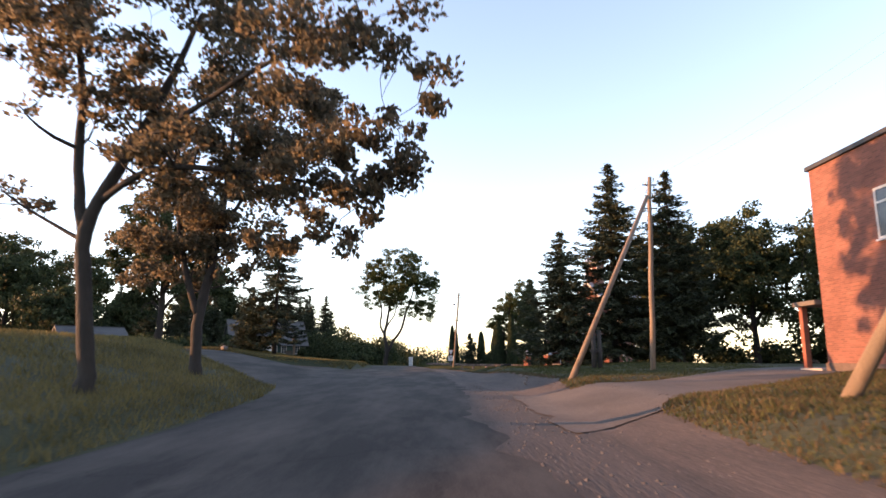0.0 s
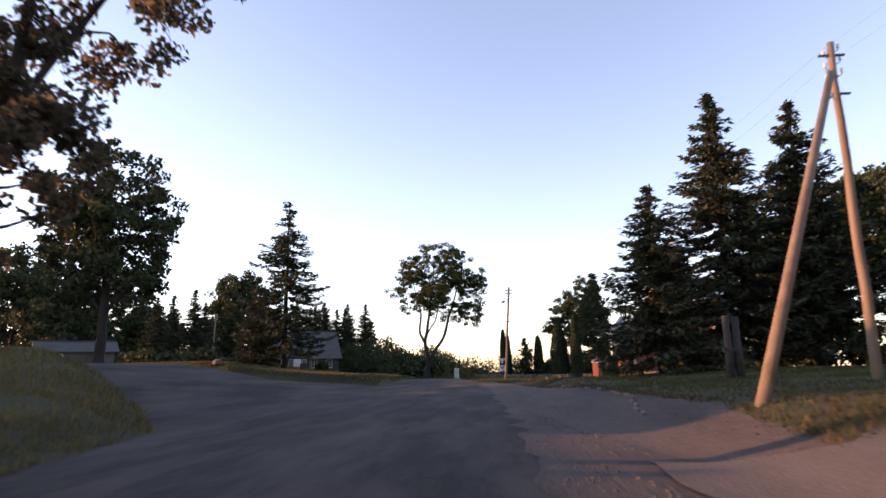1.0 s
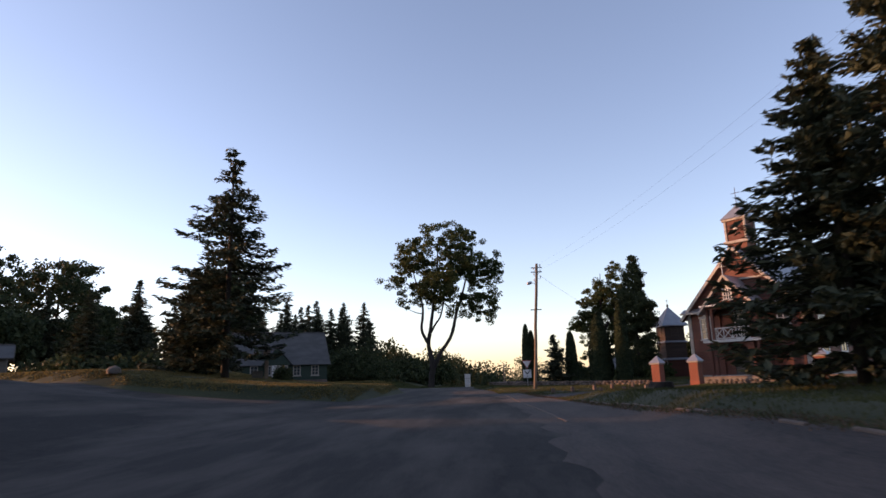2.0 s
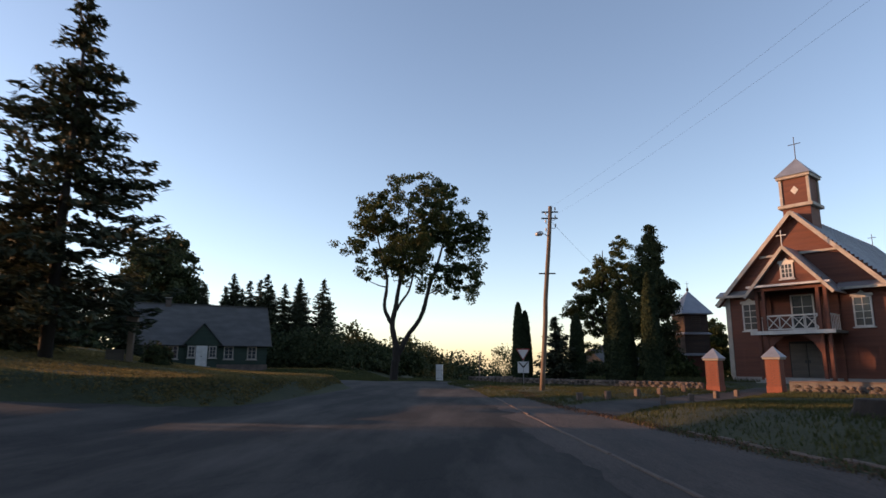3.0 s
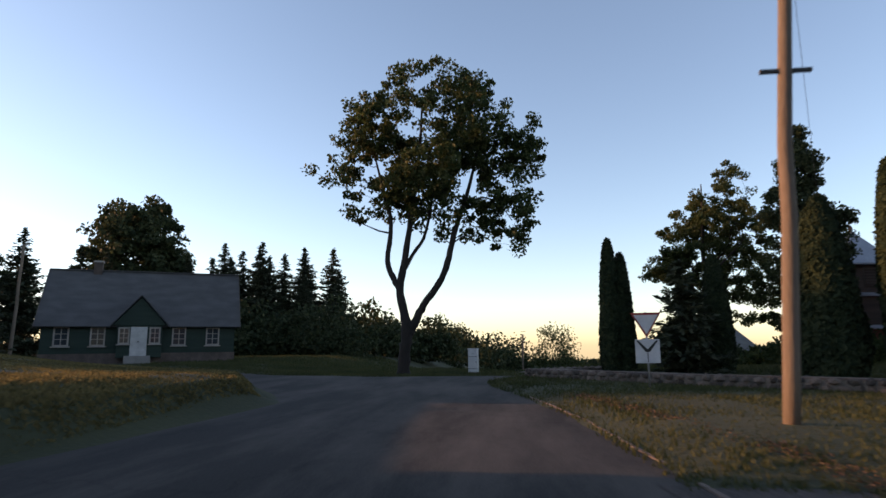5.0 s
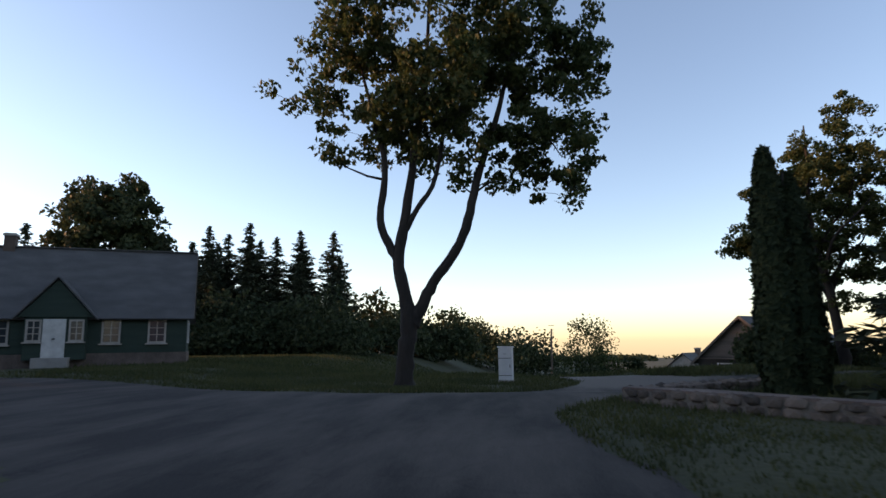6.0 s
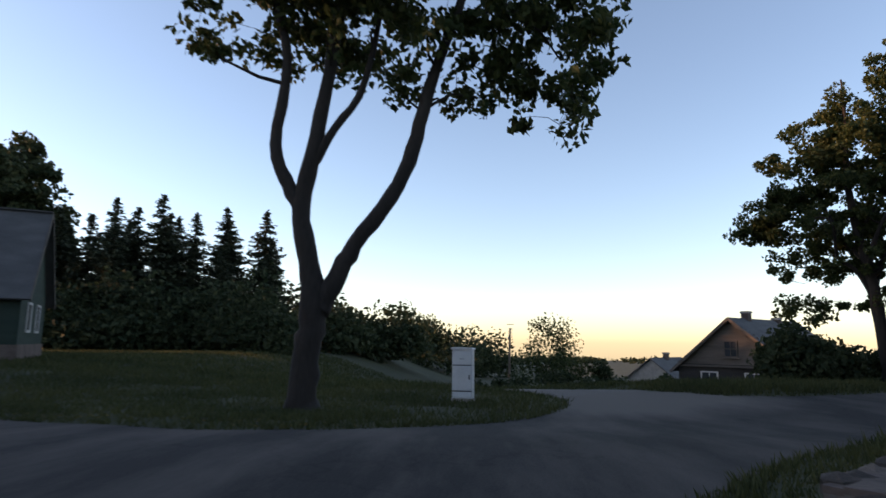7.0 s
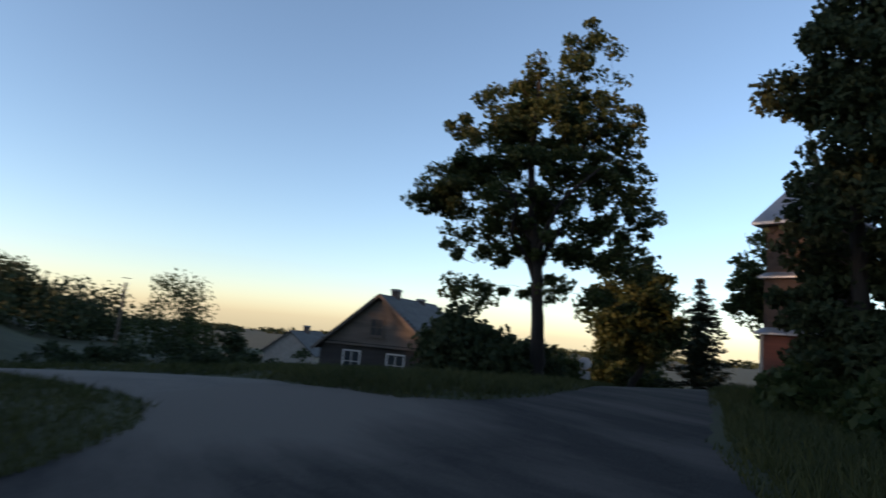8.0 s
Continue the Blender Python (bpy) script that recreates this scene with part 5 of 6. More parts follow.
def build_rear_sign():
    x, y = 21.3, 112.6
    s = thing("road_sign", "pale eight-sided road sign with a small plate", "road sign", on_ground(x, y), -45)
    part("sign_post", Mesh().tube([(0, 0.03, -0.2), (0, 0.03, 1.6)], [0.03, 0.03], 8), GALV, s, smooth=True)
    part("disc", Mesh().prism([(0.35 * math.cos(math.pi / 4 * k + math.pi / 8), 1.25 + 0.35 * math.sin(math.pi / 4 * k + math.pi / 8)) for k in range(8)], -0.012, 0.008), SIGN_WHITE, s, "eight-sided sign plate")
    part("plate", Mesh().box(-0.3, 0.3, -0.012, 0.008, 0.4, 0.85), SIGN_WHITE, s)


build_rear_sign()


def build_cabinet():
    c = thing("electric_cabinet", "tall white metal electric cabinet on the grass island", "cabinet", on_ground(-4.32, 97.8, 0.02), -14)
    c.scale = (0.72, 0.84, 0.9)
    part("base", Mesh().box(-0.43, 0.43, -0.2, 0.2, -0.15, 0.12, 0.01), CONCRETE, c, "concrete footing")
    part("body", Mesh().box(-0.4, 0.4, -0.18, 0.18, 0.12, 1.62, 0.012), CABINET, c, "white-painted steel body")
    lower = part("door", Mesh().box(-0.37, 0.37, -0.2, -0.183, 0.36, 1.12, 0.004), CABINET, c)
    part("handle", Mesh().box(0.28, 0.32, -0.225, -0.202, 0.7, 0.84), IRON, lower)
    upper = part("door", Mesh().box(-0.37, 0.37, -0.2, -0.183, 1.15, 1.58, 0.004), CABINET, c)
    part("label_plate", Mesh().box(-0.1, 0.1, -0.204, -0.2005, 1.3, 1.36), GALV, upper)
    part("plinth_panel", Mesh().box(-0.37, 0.37, -0.2, -0.183, 0.15, 0.32, 0.004), CABINET, c)
    for z in (1.135, 0.34):
        part("seam", Mesh().box(-0.385, 0.385, -0.19, -0.1825, z - 0.014, z + 0.014), BLACK, c, "dark joint between panels")
    part("roof", Mesh().prism([(-0.44, 1.62), (0.44, 1.62), (0.42, 1.67), (-0.42, 1.69)], -0.23, 0.22), CABINET, c, "overhanging cabinet roof")


build_cabinet()


# ---------------------------------------------------------------- small things on the lawns
def build_shrine():
    x, y = -15.9, 67.5
    s = thing("wooden_shrine", "orange-brown wooden shrine post with small roofed box", "shrine", on_ground(x, y), 20)
    part("post", Mesh().box(-0.12, 0.12, -0.12, 0.12, -0.2, 1.5, 0.02), POLE_WOOD, s, "square wooden post")
    part("box", Mesh().box(-0.22, 0.22, -0.16, 0.16, 1.5, 1.95, 0.01), POLE_WOOD, s)
    part("roof", Mesh().prism([(-0.34, 1.92), (0.34, 1.92), (0, 2.3)], -0.26, 0.24), GREY_WOOD, s, "little gabled roof")
    part("fence_panel", Mesh().box(-0.9, -0.2, -0.05, 0.05, 0.0, 0.55), GREY_WOOD, s)


build_shrine()


def boulder(name, label, at, sx, sy, sz, seed, mat=STONE):
    rng = random.Random(seed)
    bm = bmesh.new()
    bmesh.ops.create_icosphere(bm, subdivisions=3, radius=1.0)
    for v in bm.verts:
        n = noise.noise(v.co * 1.3 + Vector((seed, 0, 0))) * 0.25 + noise.noise(v.co * 4 + Vector((seed, 3, 0))) * 0.07
        v.co *= 1 + n
        v.co = Vector((v.co.x * sx, v.co.y * sy, max(v.co.z, -0.45) * sz))
    me = bpy.data.meshes.new(name)
    bm.to_mesh(me)
    bm.free()
    me.materials.append(mat)
    me.polygons.foreach_set("use_smooth", [True] * len(me.polygons))
    o = tagged(new(name, me), label, "boulder")
    o.matrix_basis = pose(*at, 0, 0, rng.uniform(0, 360))
    return o


def build_stump():
    rng = np.random.default_rng(17)
    s = thing("tree_stump", "wide dark weathered tree stump on the verge", "tree stump", on_ground(5.7, 53.6), 0)
    m, n = Mesh(), 22
    rings = []
    for z, r in ((-0.15, 0.84), (0.08, 0.72), (0.22, 0.64), (0.40, 0.61), (0.46, 0.58)):
        rings.append([(r * (1 + 0.13 * math.sin(3 * a + 1) + 0.07 * math.sin(7 * a)) * math.cos(a), r * (1 + 0.13 * math.sin(3 * a + 1) + 0.07 * math.sin(7 * a)) * math.sin(a), z + 0.05 * math.sin(2 * a + 2) * (z > 0.5)) for a in (2 * math.pi * k / n for k in range(n))])
    m.add([p for r in rings for p in r], [(i * n + k, i * n + (k + 1) % n, (i + 1) * n + (k + 1) % n, (i + 1) * n + k) for i in range(4) for k in range(n)])
    part("bark_side", m, BARK, s, "dark rough bark", smooth=True)
    part("cut_top", Mesh().add(rings[-1], [tuple(range(n))]), BARK, s, "dark weathered cut face")
    s.scale = (0.7, 0.7, 0.7)


build_stump()
boulder("boulder", "low pale stone lying at the lawn's edge", on_ground(-20.3, 58.2, -0.05), 0.9, 0.35, 0.28, 7)


def build_twin_posts():
    x, y = 9.1, 36.6
    s = thing("wooden_memorial", "two dark weathered carved wooden posts under the spruces", "memorial", on_ground(x, y), 8)
    for k, (dx, h) in enumerate(((-0.16, 2.3), (0.2, 2.25))):
        part("post", Mesh().tube([(dx, 0, -0.1), (dx, 0, 0.9), (dx * 0.8, 0, 1.0), (dx, 0, 1.1), (dx, 0, h)], [0.15, 0.14, 0.17, 0.13, 0.12], 8), DARK_BOARDS, s, "dark wooden post", smooth=True)
    part("cross_bar", Mesh().box(-0.35, 0.4, -0.08, 0.08, 1.0, 1.12), DARK_BOARDS, s)


build_twin_posts()


# ---------------------------------------------------------------- trees and bushes
broadleaf("maple_tree", "forked old maple with a broad dark leafy crown", on_ground(-8.1, 94.9),
          [[(0, 0, -0.2, 0.52), (0, 0, 0.35, 0.37), (0.08, 0, 1.5, 0.33), (0.2, 0, 2.4, 0.34), (0.0, 0.0, 3.6, 0.25), (-0.2, 0.0, 5.0, 0.23), (0.1, 0, 6.8, 0.20), (0.42, 0.1, 9.3, 0.16), (0.9, 0.3, 13, 0.10), (1.1, 0.3, 16.5, 0.04)],
           [(0.3, 0, 2.35, 0.29), (0.75, -0.05, 3.2, 0.23), (1.15, -0.05, 4.0, 0.21), (2.05, -0.1, 5.2, 0.19), (2.55, 0, 6.4, 0.19), (2.9, 0.1, 8.0, 0.16), (3.9, 0.1, 11.0, 0.10), (4.6, 0, 14, 0.04)],
           [(-0.2, 0, 4.9, 0.22), (-0.55, 0, 5.5, 0.18), (-0.95, 0, 6.6, 0.16), (-0.75, 0, 8.8, 0.13), (-1.3, 0.2, 11, 0.09), (-1.9, 0.2, 13.5, 0.04)],
           [(0.05, 0, 6.1, 0.13), (0.6, -0.1, 7.0, 0.11), (1.35, -0.1, 8.3, 0.09), (1.9, -0.3, 11.5, 0.05)],
           [(3.5, 0.1, 9.8, 0.07), (4.6, 0.1, 10.2, 0.055), (5.6, 0.1, 9.8, 0.04), (6.3, 0.1, 8.8, 0.02)],
           [(0.55, 0, 2.75, 0.15), (0.62, 0, 3.25, 0.10)], [(0.35, 0, 2.7, 0.1), (0.33, 0, 3.05, 0.06)]],
          [(1.6, 0, 14.0, 4.9, 4.4, 4.6), (4.4, 0, 14.2, 3.6, 3.2, 3.4), (-1.4, 0, 14.6, 2.6, 2.6, 2.3), (6.0, 0, 14.6, 2.0, 2.2, 2.0), (1.8, 0, 17.4, 2.6, 2.4, 1.2), (3.4, 0, 8.2, 1.7, 1.7, 0.9), (6.0, 0.1, 7.6, 1.7, 1.7, 1.0), (7.6, 0, 12.6, 1.3, 1.5, 1.2), (-1.7, 0.2, 11.7, 3.3, 3.4, 3.0), (4.9, 0, 11.7, 3.4, 3.4, 3.5), (1.6, 0.4, 10.6, 3.8, 3.4, 1.9), (-4.5, 0, 12.0, 2.1, 1.6, 0.8), (6.0, 0.1, 8.9, 1.8, 1.8, 1.6), (6.3, 0.1, 7.9, 1.4, 1.4, 1.1), (5.0, 0.1, 9.0, 1.3, 1.3, 1.1), (6.9, 0, 13.2, 1.5, 1.6, 1.1)],
          5, clumps=640, leaves=60, leaf=0.215, clump_r=0.55, holes=0.22, hollow=0.35)

broadleaf("maple_tree", "roadside maple with sunlit spreading branches over the road", on_ground(-8.2, 14.4),
          [[(0.1, 0, -0.2, 0.27), (0.08, 0, 0.4, 0.195), (-0.15, 0.05, 2.0, 0.17), (-0.35, 0.1, 3.7, 0.165), (0.2, 0.2, 5.2, 0.14), (1.0, 0.4, 7.2, 0.10), (1.7, 0.6, 9.5, 0.05)],
           [(-0.35, 0.1, 3.6, 0.15), (-0.75, 0.2, 5.2, 0.12), (-1.0, 0.4, 7.5, 0.09), (-1.6, 0.5, 9.8, 0.04)],
           [(-0.1, 0.15, 4.4, 0.09), (1.4, -0.5, 5.0, 0.075), (3.4, -0.7, 4.9, 0.055), (5.6, -0.9, 4.5, 0.03)],
           [(0.4, 0.2, 5.6, 0.085), (2.4, -0.8, 6.4, 0.065), (4.6, -2.2, 6.9, 0.045), (6.8, -3.2, 7.0, 0.02)],
           [(-0.3, 0.1, 3.4, 0.06), (-0.9, 0.3, 3.7, 0.05), (-2.2, 0.5, 4.4, 0.03), (-2.9, 0.6, 4.9, 0.015)]],
          [(0.8, 0.3, 8.6, 3.8, 3.0, 2.9), (3.4, -1.4, 7.2, 2.6, 2.0, 2.3), (-2.4, 0.6, 7.2, 3.0, 2.4, 2.3), (6.2, -3.0, 6.1, 2.1, 1.6, 2.2), (5.0, -0.7, 4.1, 2.1, 1.5, 1.1), (6.3, -1.6, 5.0, 1.4, 1.3, 1.0), (2.2, -0.6, 5.2, 2.0, 1.5, 0.8), (-2.6, 0.5, 4.7, 1.3, 1.2, 0.7), (-3.0, 0.5, 9.6, 2.6, 2.2, 2.0)],
          21, clumps=360, leaves=74, leaf=0.14, clump_r=0.42, hollow=0.25, holes=0.0, even=0.7, mat=LEAF_SUNLIT)

broadleaf("linden_tree", "roadside linden with low leafy branches on the grass island", on_ground(-9.2, 23.0),
          [[(0.1, 0, -0.2, 0.30), (0.1, 0, 0.4, 0.21), (0.0, 0.1, 1.8, 0.19), (0.15, 0.3, 3.2, 0.18), (0.35, 0.5, 5.0, 0.15), (0.6, 0.6, 8.0, 0.1), (0.7, 0.6, 11, 0.04)],
           [(0.0, 0.1, 2.2, 0.15), (-0.6, 0.3, 3.6, 0.12), (-1.2, 0.6, 6.0, 0.1), (-1.5, 0.7, 9, 0.04)],
           [(0.4, 0.5, 5.2, 0.09), (1.4, 0.8, 7.2, 0.07), (2.6, 1.0, 9.2, 0.04)]],
          [(0.0, 0.6, 8.9, 3.4, 3.2, 3.0), (2.6, 1.0, 9.9, 2.4, 2.4, 1.9), (-1.6, 0.6, 6.0, 2.6, 2.2, 1.7), (0.6, 0.8, 6.0, 1.6, 1.6, 1.0), (4.0, 1.2, 10.8, 1.2, 1.2, 0.9), (-1.9, 0.6, 4.2, 1.7, 1.5, 1.1), (1.3, 0.6, 4.5, 1.5, 1.4, 1.0), (-0.4, 0.8, 3.4, 1.5, 1.3, 0.7)],
          33, clumps=290, even=0.75, leaves=80, leaf=0.165, clump_r=0.5, hollow=0.3, holes=0.10, mat=LEAF_SUNLIT)

broadleaf("linden_tree", "dark leafy linden beside the side road", on_ground(-20.2, 44.0), plain_stems(12.0, 0.28, 3, 4, 0.22),
          [(0, 0, 8.8, 3.1, 3.1, 3.5), (1.6, 0, 7.4, 2.5, 2.5, 2.3), (-2.0, 0.3, 6.8, 2.5, 2.5, 2.2), (0.4, 0, 4.8, 2.9, 2.9, 1.4), (2.4, 0, 4.0, 1.6, 1.4, 1.2), (-1.6, 0, 3.2, 1.8, 1.6, 1.2)], 41, clumps=300, leaves=62, leaf=0.24, mat=LEAF_DARK, clump_r=0.6, hollow=0.2, holes=0.34)

def along(rows, ux, uy):
    """Crown lobes (u, height, half width, half height) set out along one line."""
    return [(u * ux, u * uy, z, r, r * 0.92, h) for u, z, r, h in rows]


broadleaf("linden_tree", "tall linden with layered crown beside the junction", on_ground(13.6, 107.3), plain_stems(15.2, 0.32, 8, 5, 0.24),
          along([(1.3, 14.0, 1.3, 1.2), (0.9, 12.6, 2.2, 1.3), (-1.2, 11.9, 2.1, 1.1), (1.7, 11.0, 2.2, 1.4), (-2.7, 10.4, 1.8, 0.9), (0.0, 10.4, 2.6, 1.4), (2.1, 9.0, 2.3, 1.5), (-0.6, 8.8, 2.8, 1.4), (-3.2, 8.6, 1.9, 0.9), (-3.5, 7.4, 2.1, 0.8), (-5.0, 7.2, 1.0, 0.5),
                 (-0.9, 7.0, 3.0, 1.2), (2.7, 7.0, 2.0, 1.2), (-2.8, 5.4, 1.9, 0.9), (0.4, 5.5, 2.3, 0.8), (3.1, 5.0, 1.9, 0.9), (-2.5, 3.5, 1.8, 0.8), (0.5, 3.8, 1.3, 0.6), (2.4, 3.4, 1.3, 0.6)], 0.76, -0.65),
          52, clumps=600, even=0.75, leaves=80, leaf=0.18, clump_r=0.46, hollow=0.15, holes=0.24)
broadleaf("linden_tree", "round-crowned tree where the road bends away", on_ground(25.6, 113.2), plain_stems(8.2, 0.22, 13, 3, 0.25), round_crown(0.8, 8.6, 3.2, 2), 82, clumps=200, leaves=80, leaf=0.26, clump_r=0.7, hollow=0.2, holes=0.3)
broadleaf("linden_tree", "leafy tree with sky gaps beyond the bell tower", on_ground(29.5, 106.5), plain_stems(10.5, 0.24, 14, 3, 0.25), round_crown(1.5, 10.3, 3.3, 5), 83, clumps=190, leaves=70, leaf=0.24, clump_r=0.62, hollow=0.2, holes=0.12)

SPRUCE = "tall dark spruce with drooping boughs"
spruce("spruce_tree", SPRUCE + " on the lawn", on_ground(-17.2, 64.2), 14.6, 4.5, 61, whorls=21, per=9, start=0.13, pointed=0.82)
spruce("spruce_tree", SPRUCE + ", top lit by the sun", on_ground(13.7, 48.2), 16.3, 5.4, 62, whorls=27, per=12, start=0.10)
spruce("spruce_tree", SPRUCE + ", top lit by the sun", on_ground(18.8, 49.2), 15.9, 5.2, 63, whorls=27, per=12, start=0.10)
spruce("spruce_tree", "low bushy brownish spruce beside the taller one", on_ground(-20.4, 66.2), 6.8, 2.6, 67, whorls=18, per=10)
spruce("spruce_tree", "smaller bushy spruce beside the lawn", on_ground(9.1, 46.0), 10.2, 4.0, 64, whorls=20, per=12, start=0.09)
spruce("spruce_tree", "small young spruce behind the churchyard wall", on_ground(4.4, 84.8), 4.4, 1.7, 65, whorls=16, per=9, start=0.02)
spruce("spruce_tree", "small spruce standing beyond the bell tower", on_ground(31.0, 112.8), 7.2, 2.4, 66, whorls=18, per=9)

column_shrub("thuja_tree", "pair of slim columnar thujas behind the wall", on_ground(2.3, 85.9), 5.5, 0.62, 71, tops=2)
column_shrub("thuja_tree", "tall columnar thuja in the churchyard", on_ground(9.6, 80.2), 6.8, 0.64, 72)
column_shrub("thuja_tree", "dark columnar thuja in the churchyard", on_ground(7.9, 81.2), 5.9, 0.95, 73)
column_shrub("thuja_tree", "short columnar thuja in the churchyard", on_ground(6.0, 85.8), 4.7, 0.6, 74)

broadleaf("poplar_tree", "tall pointed leafy tree in the churchyard", on_ground(14.38, 95.68), [[(0, 0, -0.15, 0.34), (0, 0, 0.5, 0.25), (0.05, 0.1, 3.0, 0.21), (-0.1, 0.1, 6.0, 0.15), (0, 0, 9.0, 0.09), (0, 0, 12.6, 0.02)]],
          [(0, 0, 12.7, 0.7, 0.7, 1.0), (0, 0, 11.2, 1.2, 1.2, 1.4), (-0.1, 0.1, 9.2, 1.6, 1.6, 1.6), (-0.6, 1.2, 8.6, 0.9, 0.9, 0.8), (0.2, -0.3, 7.0, 1.9, 1.9, 1.8), (0.1, 0.0, 4.9, 2.1, 2.1, 1.8), (0.2, 0.1, 2.8, 2.1, 2.1, 1.8), (0.3, -0.3, 1.5, 2.1, 2.1, 1.2), (0.7, -1.6, 7.6, 1.1, 1.1, 1.2)],
          81, clumps=560, even=0.7, leaves=88, leaf=0.175, clump_r=0.5, hollow=0.3, holes=0.34, mat=LEAF_DARK)

# woods on both sides
for k, (x, y, h, r) in enumerate([(22, 56, 14.5, 5.0), (28, 54, 15.5, 4.8), (33, 50, 14.5, 4.4), (25, 63, 14, 4.6), (38, 46, 13.5, 4.5)]):
    broadleaf("ash_tree", "dark dense broad-leaved tree behind the spruces", on_ground(x, y), plain_stems(h, 0.3, 90 + k, 4, 0.2), round_crown(1.2, h, r, 90 + k), 90 + k, clumps=320, leaves=84, leaf=0.27, mat=LEAF_DARK, clump_r=0.85, hollow=0.2, holes=0.3)
# Trees 17 m and taller stand unseen, added to shade the road and junction.
for k, (x, y, h, r) in enumerate([(-60, 118, 14, 6.0), (-47, 57, 17, 6), (-62, 55, 19, 6), (-42, 44, 8.5, 5), (-38, 33, 6.5, 4), (-70, 104, 23, 8), (-67, 113, 22, 7), (-50, 38, 9, 5.5), (-54, 87, 12, 5.5), (-51, 99.5, 11.5, 4.6), (-88, 99, 25, 9), (-66, 93, 21, 6.5)]):
    broadleaf("oak_tree", "dense dark broad-leaved tree of the west woods, some unseen and added for shade", on_ground(x, y), plain_stems(h, 0.36, 120 + k, 4, 0.2), round_crown(1.2, h, r, 120 + k), 120 + k, clumps=200, leaves=68, leaf=0.45, mat=LEAF_DARK, clump_r=1.15, hollow=0.2, holes=0.3)
broadleaf("oak_tree", "tall dense oak towering behind the green house", on_ground(-52.5, 137.5), plain_stems(22, 0.5, 120, 5, 0.2), [(0, 0, 14.5, 6.8, 6.8, 7.6), (2.5, 0, 9.5, 5.5, 5.5, 5), (-5, 0, 8.5, 5, 5, 4.5)], 120, clumps=460, leaves=70, leaf=0.5, mat=LEAF_DARK, clump_r=1.2, hollow=0.2, holes=0.25)
row = spruce("spruce_tree", "dark spruce in the row behind the house", on_ground(-29.8, 141), 14.8, 4.7, 140, whorls=30, per=10, density=0.75, rows=1)
tagged(row, group="row of spruces behind the house")
tall = spruce("spruce_tree", "dark narrow spruce in the row behind the house", on_ground(-33, 134), 14.5, 4.2, 141, whorls=30, per=10, density=0.75, rows=1)
tagged(tall, group="row of spruces behind the house")
for k, (x, y, s) in enumerate([(-36.5, 136, 0.95), (-40, 138, 1.02), (-43, 134, 0.9), (-26.5, 143.5, 1.02), (-46, 140, 0.88), (-31.5, 146, 0.98), (-38, 145, 1.05), (-50, 128, 0.85), (-64, 132, 0.9), (-34.5, 140, 0.92), (-41.5, 143, 0.97), (-44.5, 137, 0.86), (-28.2, 137, 0.72), (-36, 131.5, 0.8), (-39.2, 133, 0.86), (-31.2, 137, 0.9), (-24.6, 140, 0.78), (-48, 113, 0.85), (-52, 110, 0.94), (-56, 107, 0.9), (-45, 117, 0.8), (-61, 104, 0.92), (-66, 99, 0.85), (-31, 84.5, 0.6), (-34.5, 82.5, 0.68), (-38, 80.5, 0.58), (-27.6, 86.5, 0.5)]):
    copy_thing(row if k % 2 else tall, pose(x, y, ground_z(x, y) - 0.05, 0, 0, 57 * k) @ Matrix.Scale(s, 4))


def thicket(name, label, spots, seed, leaf=0.5, mat=None):
    """A far belt of shrubs too dense to count."""
    rng = np.random.default_rng(seed)
    P, S = [], []
    for x, y, rx, h, n in spots:
        z = ground_z(x, y)
        for _ in range(max(6, n // 60)):
            a, q = rng.uniform(0, 2 * math.pi), rng.uniform(0, 1) ** 0.5
            top = h * (1 - 0.75 * q * q) * rng.uniform(0.55, 1.05)
            c = np.array([x + math.cos(a) * q * rx, y + math.sin(a) * q * rx, z + top * rng.uniform(0.25, 0.9)])
            u = rand_unit(rng, 60) * (rng.uniform(0, 1, 60) ** 0.5)[:, None] * [h * 0.22 + 0.4, h * 0.22 + 0.4, h * 0.17 + 0.3]
            v = c + u
            v[:, 2] = np.maximum(v[:, 2], z)
            P.append(v), S.append(rng.uniform(0.6, 1.3, 60) * leaf)
    me = leaf_mesh(name, np.concatenate(P), np.concatenate(S), rng, mat or LEAF_DARK)
    return tagged(new(name, me), label, "thicket", kind="stuff")


thicket("thicket", "dark scrubby thicket behind the green house", [(-46 + 2.4 * k, 131 + 2.2 * math.sin(k), 3.5, 7.5, 3900) for k in range(11)], 201, 0.38)
thicket("thicket", "rounded dark woods falling away to the valley", [(-22, 150, 6, 9.0, 4600), (-16, 158, 6, 8.6, 4200), (-25, 162, 7, 9.5, 4200), (-10, 190, 9, 12, 4600), (-17, 196, 9, 11, 4200), (-2, 200, 7, 11, 3600)], 202, 0.58)
thicket("thicket", "dark hedge at the edge of the valley field", [(-3 + 3.4 * k, 140 + 1.5 * math.sin(2 * k), 2.6, 2.4, 700) for k in range(6)], 203, 0.35)
thicket("thicket", "overgrown bushes and saplings along the side road", [(-62 + 4.5 * k, 74 + 1.2 * k, 3, 1.5, 900) for k in range(7)] + [(-33, 79, 3, 3.6, 1100), (-37.5, 78, 3, 3.4, 1100), (-41, 82, 3.5, 4.2, 1300), (-29, 83, 2.5, 3.6, 1000), (-47, 85, 3.5, 4.6, 1300)], 204, 0.45)
thicket("thicket", "dark undergrowth beneath the spruces", [(21 + 3.5 * k, 58 - 1.5 * k, 3, 3.4, 1200) for k in range(7)], 205, 0.35)
thicket("thicket", "tall bushes behind the grass island", [(-31 - 4 * k, 24 + 5 * k, 4, 3.0, 1300) for k in range(4)], 206, 0.4)
